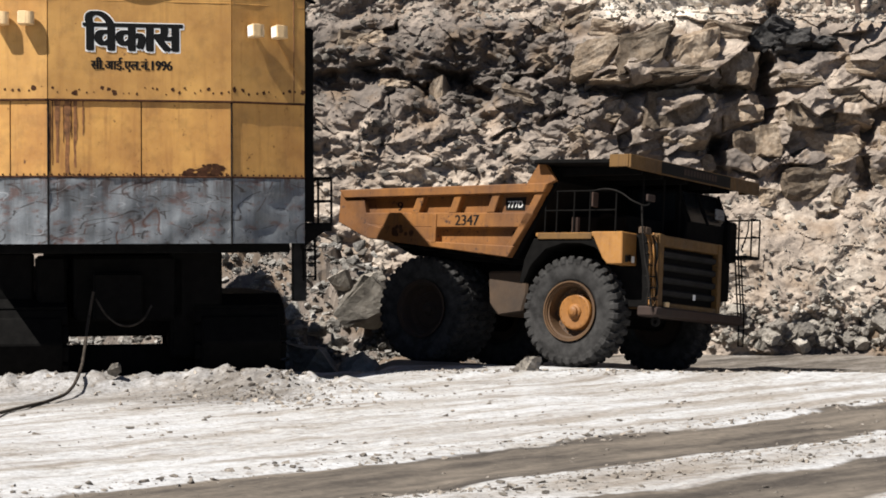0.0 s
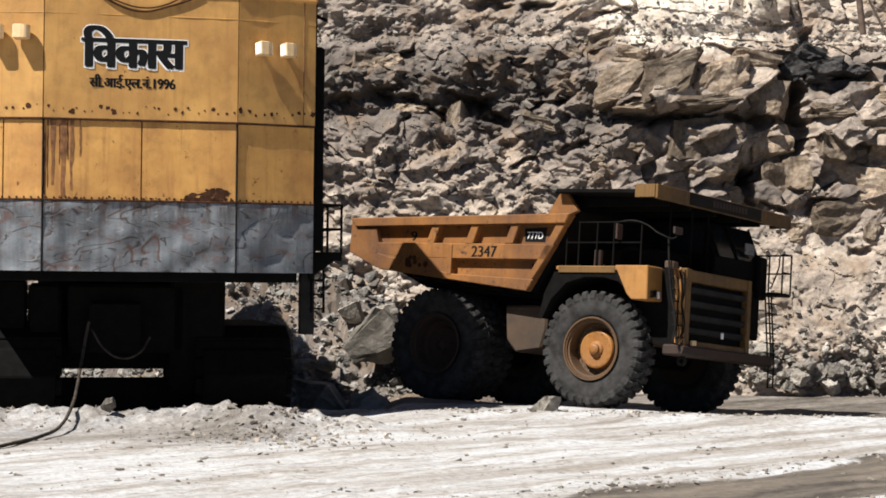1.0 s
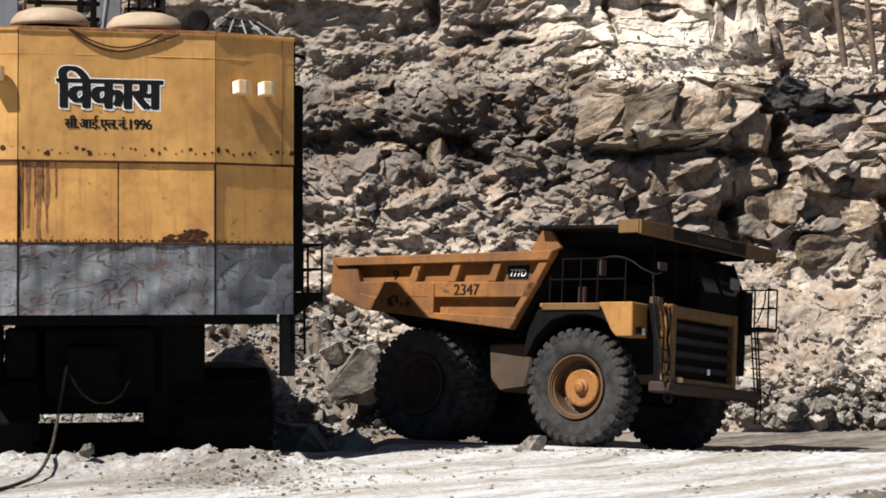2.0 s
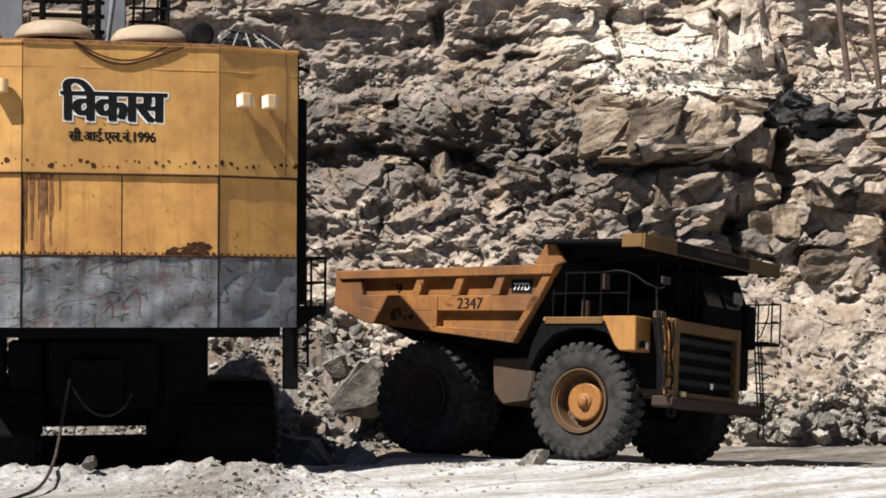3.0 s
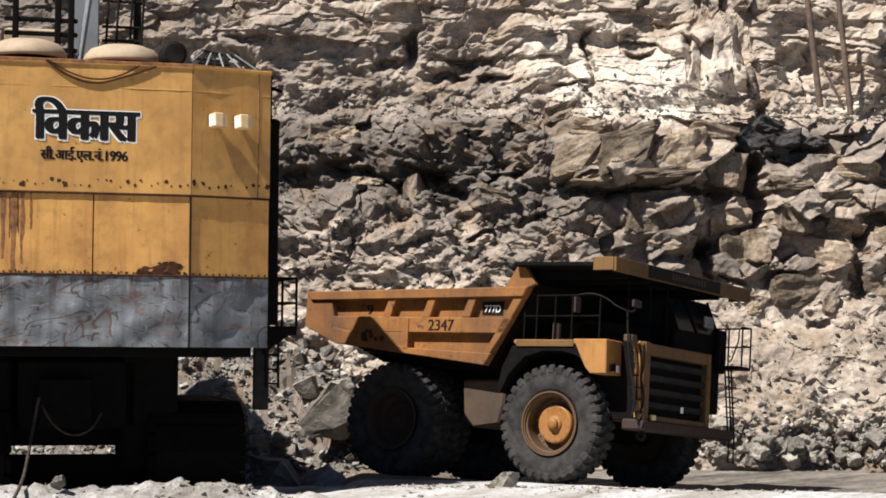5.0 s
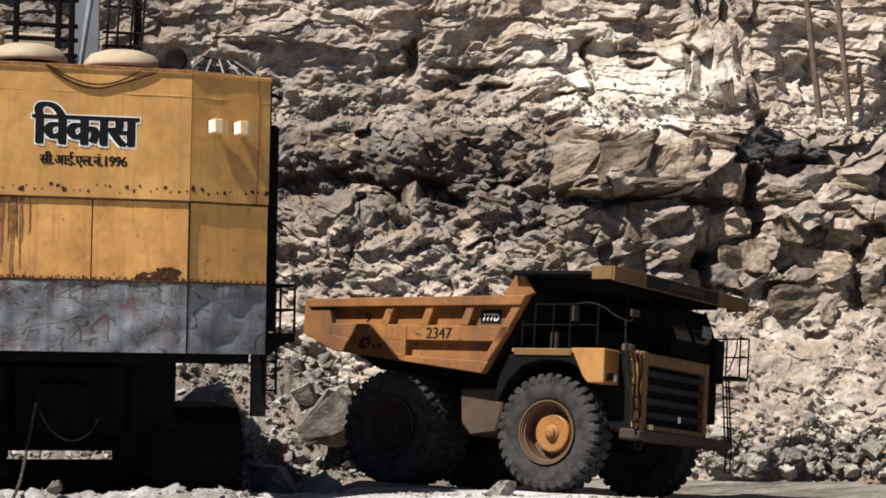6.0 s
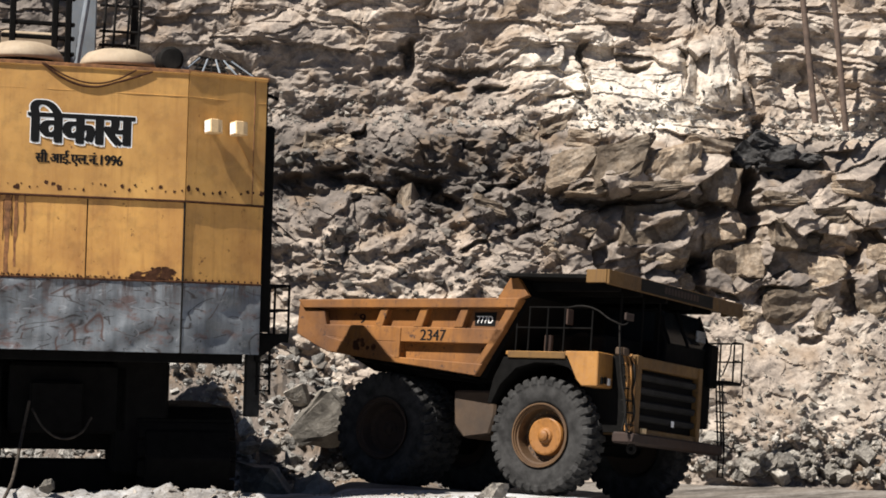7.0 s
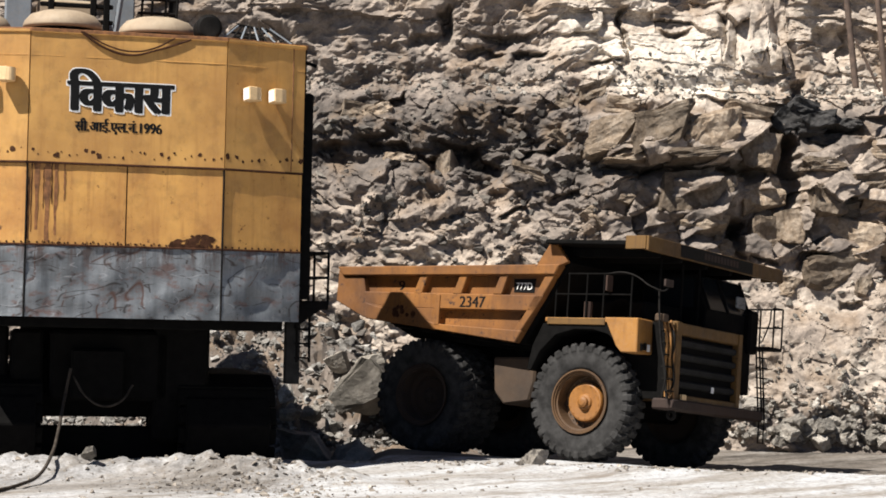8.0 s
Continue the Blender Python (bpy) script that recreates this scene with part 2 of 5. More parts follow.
MAT_SLAT = plain("dusty_grey_slat", (0.03, 0.029, 0.028), 0.85, 0.0, 0.3, 4)
MAT_CREAM = plain("cream_lamp_paint", (0.66, 0.46, 0.24), 0.5, 0.0, 0.1, 8)
MAT_DOME = painted("dusty_cream_dome", (0.50, 0.39, 0.26), (0.33, 0.23, 0.14), (0.2, 0.1, 0.05), 0.68, 0.7)
MAT_BLUE = painted("blue_grey_gantry_paint", (0.23, 0.27, 0.31), (0.16, 0.19, 0.22), (0.1, 0.06, 0.04), 0.68, 0.6)
MAT_LETTER = plain("black_letter_paint", (0.012, 0.012, 0.012), 0.6, 0.0, 0.2, 20)
MAT_WHITE = plain("white_letter_paint", (0.78, 0.77, 0.74), 0.6, 0.0, 0.06, 20)
MAT_POLE = plain("rust_brown_pole", (0.13, 0.085, 0.06), 0.8, 0.0, 0.4, 4)
MAT_CABLE = plain("dusty_rubber_cable", (0.07, 0.057, 0.046), 0.8, 0.0, 0.5, 4)
MAT_GLASS, _n, _l, _b = material("smoked_glass", 0.18)
_b.inputs["Base Color"].default_value = (0.008, 0.009, 0.010, 1)
_b.inputs["Specular IOR Level"].default_value = 0.12


# ---- mesh helpers ----
def part(name, bm, mat, parent=None, label=""):
    me = bpy.data.meshes.new(name)
    bm.to_mesh(me)
    bm.free()
    me.materials.append(mat)
    ob = new(name, me)
    ob.parent = parent
    if label:
        ob["label"] = label
    return ob


def bevelled(bm, width):
    bmesh.ops.bevel(bm, geom=[e for e in bm.edges], offset=width, segments=1, affect="EDGES", clamp_overlap=True)
    return bm


def box(x0, x1, y0, y1, z0, z1, bev=0.02, bm=None):
    own = bmesh.new()
    bmesh.ops.create_cube(own, size=1)
    for v in own.verts:
        v.co = Vector(((x0 + x1) / 2 + v.co.x * (x1 - x0), (y0 + y1) / 2 + v.co.y * (y1 - y0), (z0 + z1) / 2 + v.co.z * (z1 - z0)))
    if bev:
        bevelled(own, min(bev, 0.3 * min(abs(x1 - x0), abs(y1 - y0), abs(z1 - z0))))
    return joined(bm, own)


def joined(bm, own):
    if bm is None:
        return own
    me = bpy.data.meshes.new("tmp")
    own.to_mesh(me)
    own.free()
    bm.from_mesh(me)
    bpy.data.meshes.remove(me)
    return bm


def prism(poly, y0, y1, bev=0.02, bm=None, axis="y"):
    """A polygon in x-z (or x-y for axis z, y-z for axis x) given thickness along the axis."""
    own = bmesh.new()
    put = {"y": lambda a, b, c: (a, c, b), "z": lambda a, b, c: (a, b, c), "x": lambda a, b, c: (c, a, b)}[axis]
    lo = [own.verts.new(put(a, b, y0)) for a, b in poly]
    hi = [own.verts.new(put(a, b, y1)) for a, b in poly]
    own.faces.new(lo)
    own.faces.new(hi[::-1])
    for i in range(len(poly)):
        j = (i + 1) % len(poly)
        own.faces.new((lo[i], hi[i], hi[j], lo[j]))
    bmesh.ops.recalc_face_normals(own, faces=own.faces)
    if bev:
        bevelled(own, bev)
    return joined(bm, own)


def rod(a, b, r, bm=None, sides=8, r2=None):
    own = bmesh.new()
    a, b = Vector(a), Vector(b)
    bmesh.ops.create_cone(own, cap_ends=True, segments=sides, radius1=r, radius2=r if r2 is None else r2, depth=(b - a).length)
    m = Matrix.Translation((a + b) / 2) @ (b - a).to_track_quat("Z", "Y").to_matrix().to_4x4()
    bmesh.ops.transform(own, matrix=m, verts=own.verts)
    return joined(bm, own)


def lathe(profile, sides=40, bm=None, closed=False, caps=True):
    """Profile of (radius, y) turned round the y axis."""
    own = bmesh.new()
    rings = []
    for i in range(sides):
        a = 2 * math.pi * i / sides
        rings.append([own.verts.new((r * math.cos(a), y, r * math.sin(a))) for r, y in profile])
    k = len(profile)
    for i in range(sides):
        p, q = rings[i], rings[(i + 1) % sides]
        for j in range(k if closed else k - 1):
            own.faces.new((p[j], p[(j + 1) % k], q[(j + 1) % k], q[j]))
    if not closed and caps:
        for j in (0, k - 1):
            if profile[j][0] > 1e-4:
                own.faces.new([r[j] for r in rings])
    bmesh.ops.remove_doubles(own, verts=own.verts, dist=1e-5)
    bmesh.ops.recalc_face_normals(own, faces=own.faces)
    return joined(bm, own)


def thing(name, m, label, category, group="", kind=""):
    ob = new(name)
    ob.matrix_world = m
    return tagged(ob, label, category, group, kind)


def tube(name, points, r, mat, parent=None):
    """A bent round bar or cable as a mesh."""
    cu = bpy.data.curves.new(name, "CURVE")
    cu.dimensions, cu.bevel_depth, cu.bevel_resolution, cu.resolution_u = "3D", r, 2, 8
    sp = cu.splines.new("BEZIER")
    sp.bezier_points.add(len(points) - 1)
    for bp, p in zip(sp.bezier_points, points):
        bp.co, bp.handle_left_type, bp.handle_right_type = p, "AUTO", "AUTO"
    tmp = bpy.data.objects.new("tmp", cu)
    me = bpy.data.meshes.new_from_object(tmp)
    bpy.data.objects.remove(tmp)
    me.materials.clear()
    me.materials.append(mat)
    ob = new(name, me)
    ob.parent = parent
    return ob


def letters(name, body, width, height, m, mat, parent, strikes=((0, 0),), thick=0.003):
    """Painted characters, painted with one or more strokes, fitted to a width and height, centred on m, facing m's -y."""
    cu = bpy.data.curves.new(name, "FONT")
    cu.body, cu.extrude = body, 0.002
    tmp = bpy.data.objects.new("tmp", cu)
    me = bpy.data.meshes.new_from_object(tmp)
    bpy.data.objects.remove(tmp)
    co = np.empty(len(me.vertices) * 3)
    me.vertices.foreach_get("co", co)
    co = co.reshape(-1, 3)
    lo, hi = co.min(0), co.max(0)
    c = (lo + hi) / 2
    sx, sy = width / (hi[0] - lo[0]), height / (hi[1] - lo[1])
    out = np.stack([(co[:, 0] - c[0]) * sx, -(co[:, 2] - lo[2]) / max(hi[2] - lo[2], 1e-6) * thick, (co[:, 1] - c[1]) * sy], 1)
    bm = bmesh.new()
    for q, (dx, dz) in enumerate(strikes):
        me.vertices.foreach_set("co", (out + np.array([dx, -0.0004 * q, dz])).ravel())
        bm.from_mesh(me)
    ob = part(name, bm, mat, parent)
    ob.matrix_local = m
    return ob


# ---- noise on grids ----
def hashed(i, j, s):
    h = (i.astype(np.int64) * 374761393 + j.astype(np.int64) * 668265263 + s * 974711) & 0xFFFFFFFF
    h = ((h ^ (h >> 13)) * 1274126177) & 0xFFFFFFFF
    h = ((h ^ (h >> 16)) * 2246822519) & 0xFFFFFFFF
    return ((h ^ (h >> 15)) & 0xFFFFFF) / float(0x1000000)


def smooth_noise(u, v, s=0):
    i, j = np.floor(u), np.floor(v)
    f, g = u - i, v - j
    f, g = f * f * (3 - 2 * f), g * g * (3 - 2 * g)
    i, j = i.astype(np.int64), j.astype(np.int64)
    a = hashed(i, j, s) * (1 - f) + hashed(i + 1, j, s) * f
    b = hashed(i, j + 1, s) * (1 - f) + hashed(i + 1, j + 1, s) * f
    return a * (1 - g) + b * g


def fbm(u, v, s=0, octaves=5, gain=0.5):
    out, amp, tot = 0, 1.0, 0.0
    for k in range(octaves):
        out = out + amp * smooth_noise(u * 2 ** k + 17.3 * k, v * 2 ** k - 9.1 * k, s + k)
        tot += amp
        amp *= gain
    return out / tot - 0.5


def facets(u, v, s=0, tilt=0.6, joint=0.0):
    """Broken blocks: every cell is a plane of its own height and tilt, with a groove at the joints. About -1 to 1."""
    ci, cj = np.floor(u).astype(np.int64), np.floor(v).astype(np.int64)
    best, second = np.full(u.shape, 9.0), np.full(u.shape, 9.0)
    h = np.zeros(u.shape)
    for di in (-1, 0, 1):
        for dj in (-1, 0, 1):
            i, j = ci + di, cj + dj
            du, dv = u - (i + hashed(i, j, s)), v - (j + hashed(i, j, s + 1))
            d = np.hypot(du, dv)
            val = 2 * hashed(i, j, s + 2) - 1 + tilt * ((2 * hashed(i, j, s + 3) - 1) * du + (2 * hashed(i, j, s + 4) - 1) * dv) * 2
            near = d < best
            second = np.where(near, best, np.minimum(second, d))
            h = np.where(near, val, h)
            best = np.where(near, d, best)
    groove = np.clip(1 - (second - best) / 0.07, 0, 1)
    return h - joint * groove


def crumple(u, v, s=0):
    """Creased rock: flat triangles that meet in sharp ridges and folds, with no gaps. -1 to 1."""
    i, j = np.floor(u), np.floor(v)
    f, g = u - i, v - j
    i, j = i.astype(np.int64), j.astype(np.int64)
    a, b, c, d = hashed(i, j, s), hashed(i + 1, j, s), hashed(i, j + 1, s), hashed(i + 1, j + 1, s)
    rising = np.where(f >= g, a + (b - a) * f + (d - b) * g, a + (c - a) * g + (d - c) * f)
    falling = np.where(f + g <= 1, a + (b - a) * f + (c - a) * g, d + (c - d) * (1 - f) + (b - d) * (1 - g))
    return 2 * np.where(hashed(i, j, s + 1) > 0.5, rising, falling) - 1


def shards(u, v, s=0, flat=0.25):
    """Angular broken rock: turned, lopsided, blunt pyramids that cut into each other. About -1 to 1."""
    ci, cj = np.floor(u).astype(np.int64), np.floor(v).astype(np.int64)
    h = np.full(u.shape, -9.0)
    for di in (-1, 0, 1):
        for dj in (-1, 0, 1):
            i, j = ci + di, cj + dj
            du, dv = u - (i + hashed(i, j, s)), v - (j + hashed(i, j, s + 1))
            an = 6.283 * hashed(i, j, s + 2)
            a, b = du * np.cos(an) + dv * np.sin(an), dv * np.cos(an) - du * np.sin(an)
            k = [0.5 + 1.6 * hashed(i, j, s + 3 + q) for q in range(4)]
            slope = np.maximum(np.maximum(a * k[0], -a * k[1]), np.maximum(b * k[2], -b * k[3]))
            top = flat * (0.4 + hashed(i, j, s + 8))
            lean = 0.5 * ((hashed(i, j, s + 9) - 0.5) * du + (hashed(i, j, s + 10) - 0.5) * dv)
            h = np.maximum(h, 1.3 * hashed(i, j, s + 7) - np.maximum(slope - top, 0) * 1.6 + lean)
    return h - 0.75


def ledges(u, v, s=0):
    """Beds that overhang the ones below, broken sideways into blocks. 0 to 1."""
    q = v + 0.35 * (hashed(np.floor(u + 0.6 * smooth_noise(v * 1.3, u * 0.4, s)).astype(np.int64), np.floor(v).astype(np.int64) * 0, s + 5) - 0.5)
    row = np.floor(q)
    col = np.floor(u * (0.7 + 0.6 * hashed(row.astype(np.int64), row.astype(np.int64) * 0 + 3, s)) + 7 * hashed(row.astype(np.int64), row.astype(np.int64) * 0, s + 1))
    amp = 0.25 + 0.75 * hashed(row.astype(np.int64), col.astype(np.int64), s + 2)
    return amp * (1 - 0.75 * (q - row))


def step(a, b, x):
    t = np.clip((x - a) / (b - a), 0, 1)
    return t * t * (3 - 2 * t)


def sheet(name, X, Y, Z, mat, tone=None, smooth=False):
    """A mesh over a grid of points."""
    nr, nc = X.shape
    me = bpy.data.meshes.new(name)
    co = np.stack([X, Y, Z], -1).reshape(-1, 3)
    idx = np.arange(nr * nc).reshape(nr, nc)
    quads = np.stack([idx[:-1, :-1], idx[:-1, 1:], idx[1:, 1:], idx[1:, :-1]], -1).reshape(-1, 4)
    me.vertices.add(len(co))
    me.vertices.foreach_set("co", co.ravel())
    me.loops.add(quads.size)
    me.loops.foreach_set("vertex_index", quads.ravel())
    me.polygons.add(len(quads))
    me.polygons.foreach_set("loop_start", np.arange(0, quads.size, 4))
    me.update(calc_edges=True)
    me.polygons.foreach_set("use_smooth", np.full(len(quads), smooth))
    if tone is not None:
        me.attributes.new("tone", "FLOAT", "POINT").data.foreach_set("value", tone.ravel().astype(np.float32))
    me.materials.append(mat)
    return new(name, me)


def stone_mesh(seed, flat=0.8, points=16):
    """A broken stone about one metre across: the hull of scattered points, a little chipped."""
    rnd = random.Random(seed)
    bm = bmesh.new()
    for _ in range(points):
        v = Vector((rnd.gauss(0, 1), rnd.gauss(0, 1), rnd.gauss(0, 1)))
        m = max(abs(v.x), abs(v.y), abs(v.z))
        v = v / m * 0.5 * rnd.uniform(0.72, 1.0)
        bm.verts.new((v.x, v.y, v.z * flat))
    bmesh.ops.convex_hull(bm, input=bm.verts)
    bmesh.ops.delete(bm, geom=[v for v in bm.verts if not v.link_faces], context="VERTS")
    if points > 12:
        bmesh.ops.subdivide_edges(bm, edges=bm.edges[:], cuts=3, use_grid_fill=True)
        bmesh.ops.triangulate(bm, faces=bm.faces[:])
        for v in bm.verts:
            p = v.co * 3.1 + Vector((seed * 1.7, 0, 0))
            v.co *= 1 + 0.11 * noise.noise(p) + 0.06 * noise.noise(p * 2.7) + 0.035 * noise.noise(p * 6.0) - 0.05 * abs(noise.noise(p * 1.4 + Vector((9, 4, 2))))
    bmesh.ops.recalc_face_normals(bm, faces=bm.faces)
    me = bpy.data.meshes.new("stone")
    bm.to_mesh(me)
    bm.free()
    return me


def arrays(me):
    co = np.empty(len(me.vertices) * 3)
    me.vertices.foreach_get("co", co)
    tris = np.array([p.vertices[:] for p in me.polygons if len(p.vertices) == 3])
    return co.reshape(-1, 3), tris


def scatter(name, places, sizes, mat, seed=1, label="", category="rubble", squash=0.75):
    """Many loose stones joined into one mesh."""
    rng = np.random.default_rng(seed)
    kinds = [arrays(me) for me in SMALL]
    cos, tris, base = [], [], 0
    for p, s in zip(places, sizes):
        co, tr = kinds[rng.integers(len(kinds))]
        q = rng.normal(size=4)
        q /= np.linalg.norm(q)
        w, x, y, z = q
        r = np.array([[1 - 2 * (y * y + z * z), 2 * (x * y - z * w), 2 * (x * z + y * w)], [2 * (x * y + z * w), 1 - 2 * (x * x + z * z), 2 * (y * z - x * w)], [2 * (x * z - y * w), 2 * (y * z + x * w), 1 - 2 * (x * x + y * y)]])
        c = (co * (s * rng.uniform(0.75, 1.3, 3))) @ r.T
        c[:, 2] *= squash
        cos.append(c + p)
        tris.append(tr + base)
        base += len(co)
    co, tr = np.concatenate(cos), np.concatenate(tris)
    me = bpy.data.meshes.new(name)
    me.vertices.add(len(co))
    me.vertices.foreach_set("co", co.ravel())
    me.loops.add(tr.size)
    me.loops.foreach_set("vertex_index", tr.ravel())
    me.polygons.add(len(tr))
    me.polygons.foreach_set("loop_start", np.arange(0, tr.size, 3))
    me.update(calc_edges=True)
    me.polygons.foreach_set("use_smooth", np.zeros(len(tr), dtype=bool))
    me.materials.append(mat)
    return tagged(new(name, me), label, category, "", "stuff")


SMALL = [stone_mesh(100 + k, 0.8, 9) for k in range(10)]
BIG = [stone_mesh(200 + k, 0.85, 22) for k in range(10)]


# ---- ground ----
TRUCK_M = Matrix(((0.8121, 0.5816, 0.0477, 4.518), (-0.5835, 0.8084, 0.0773, 50.314), (0.0064, -0.0906, 0.9959, -0.102), (0, 0, 0, 1)))


def ground_z(x, y):
    """Height of the pit floor: a levelled road, a low rough lip of dirt, then a hollow where the truck leans."""
    plane = -0.102 - (0.0477 * (x - 4.518) + 0.0773 * (y - 50.31)) / 0.9959
    plane = np.clip(plane, -0.40, 0.12)
    plane = plane + (-0.42 - plane) * step(-1.2, -2.4, x)
    z = 0 * x
    back = step(47.2, 48.6, y + 0.12 * np.clip(x - 4, 0, 20))
    z = z * (1 - back) + plane * back
    lip = np.exp(-((y - 47.0 + 0.10 * np.clip(x - 4, 0, 20)) / 0.8) ** 2) * 0.10
    berm = 0.50 * step(-0.6, -3.0, x) * np.exp(-((y - 42.3 - 0.5 * fbm(x * 0.5, x * 0.0, 6, 3)) / 0.75) ** 2) * (0.9 + 0.6 * fbm(x * 1.1, y * 0.9, 8, 4))
    mound = berm + 0.12 * np.exp(-((x + 3.9) / 1.1) ** 2 - ((y - 41.9) / 0.8) ** 2) 
    w = -0.72 * x + 0.69 * y
    ruts = -0.05 * (np.exp(-((w - 18.4) / 0.7) ** 2) + np.exp(-((w - 14.2) / 0.8) ** 2)) + 0.06 * np.exp(-((w - 16.6) / 0.5) ** 2) + 0.05 * np.exp(-((w - 20.6) / 0.3) ** 2)
    near = step(70, 60, y)
    return z + near * (lip + mound * (0.8 + 0.7 * fbm(x * 2.5, y * 2.5, 5) + 0.16 * crumple(x / 0.22, y / 0.3, 15)) + ruts + 0.12 * fbm(x * 0.6, y * 0.6, 3) + 0.10 * np.clip(0.2 + 2.2 * fbm(x * 0.4, y * 0.7, 4, 3), 0, 1) * fbm(x * 3.1, y * 3.1, 9, 5, 0.65))


def axis(*runs):
    return np.unique(np.concatenate([np.arange(a, b, s) for a, b, s in runs]))


gx = axis((-900, -60, 60), (-60, -14, 2.0), (-14, 16, 0.075), (16, 60, 2.0), (60, 960, 60))
gy = axis((-900, -40, 60), (-40, 20, 2.0), (20, 30, 0.09), (30, 50, 0.075), (50, 62, 0.12), (62, 100, 2), (100, 960, 60))
GX, GY = np.meshgrid(gx, gy)
GZ = ground_z(GX, GY)
W = -0.72 * GX + 0.69 * GY
tone = np.ones(GX.shape)
wob = 1.3 * fbm(GX * 0.35 + GY * 0.25, GY * 0.7 - GX * 0.7, 31)
tone -= 0.95 * step(17.0, 17.7, W + wob) * step(20.6, 19.9, W + wob)
tone -= 0.85 * step(12.3, 12.9, W + wob) * step(15.8, 15.1, W + wob)
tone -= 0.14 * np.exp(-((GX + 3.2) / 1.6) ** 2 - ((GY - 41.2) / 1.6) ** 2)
tone -= 0.66 * step(48.4, 49.4, GY + 0.15 * np.clip(GX - 5, 0, 20))
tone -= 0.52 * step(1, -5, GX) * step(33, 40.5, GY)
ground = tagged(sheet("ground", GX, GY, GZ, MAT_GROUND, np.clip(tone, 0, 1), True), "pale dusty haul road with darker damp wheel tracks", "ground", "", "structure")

# ---- quarry face ----
def bed_edge(x):
    """Height of the ragged line between the grey blasted rock and the pale bed above it."""
    return np.interp(x, [-13, -2, 2.2, 4.2, 5.2, 9.0, 11, 13, 16], [9.95, 9.85, 10.0, 10.6, 9.9, 9.7, 9.9, 10.2, 10.3])


def soft_box(x, z, x0, x1, z0, z1, f=0.3):
    return step(x0 - f, x0 + f, x) * step(x1 + f, x1 - f, x) * step(z0 - f, z0 + f, z) * step(z1 + f, z1 - f, z)


# hollows with sharp roofs: middle x, height, half width, half height, depth, slant
HOLLOWS = ((0.2, 8.35, 0.7, 0.4, 0.95, -0.2), (1.1, 7.75, 0.6, 0.45, 1.0, -0.6), (-1.7, 8.35, 0.95, 0.2, 0.7, -0.1), (-2.6, 8.6, 0.5, 0.28, 0.6, 0.2), (-0.6, 7.9, 0.5, 0.16, 0.5, -0.3), (-1.9, 9.85, 0.6, 0.12, 0.5, 0.3), (-3.6, 8.3, 0.6, 0.35, 0.6, 0.0),
           (1.6, 9.6, 0.4, 0.1, 0.4, 0.2), (2.6, 8.3, 0.6, 0.12, 0.5, 0.4), (3.5, 7.1, 0.4, 0.14, 0.4, 0.8), (2.0, 6.6, 0.35, 0.12, 0.35, 0.5), (6.9, 7.86, 2.3, 0.13, 0.9, 0.03), (10.25, 8.3, 0.4, 1.2, 1.9, -0.5), (8.62, 5.95, 0.22, 0.6, 1.2, 0.2), (11.4, 9.3, 1.1, 0.3, 0.8, -0.2),
           (13.4, 6.6, 0.35, 0.6, 0.9, 0.2), (13.3, 5.5, 0.3, 0.4, 0.7, 0.0), (11.2, 5.35, 0.9, 0.12, 0.6, 0.2), (9.3, 5.2, 0.7, 0.1, 0.5, -0.1), (-0.2, 12.55, 0.24, 0.5, 0.8, 0.4), (-0.9, 12.0, 0.5, 0.12, 0.4, 0.3), (1.6, 12.15, 0.9, 0.13, 0.6, 0.0), (2.4, 11.6, 0.5, 0.1, 0.5, 0.1), (0.9, 11.55, 0.6, 0.1, 0.5, 0.0),
           (5.3, 12.6, 0.09, 0.7, 0.6, 0.1), (7.0, 12.3, 0.5, 0.09, 0.5, 0.15), (4.6, 11.3, 0.5, 0.1, 0.5, 0.3), (11.9, 12.3, 0.5, 0.5, 0.6, 0.3), (10.6, 10.4, 0.25, 0.5, 0.6, 0.8), (-5.2, 12.7, 0.6, 0.12, 0.5, 0.0), (14.0, 8.3, 0.7, 0.14, 0.5, -0.1), (12.0, 4.0, 0.4, 0.1, 0.35, 0.2))


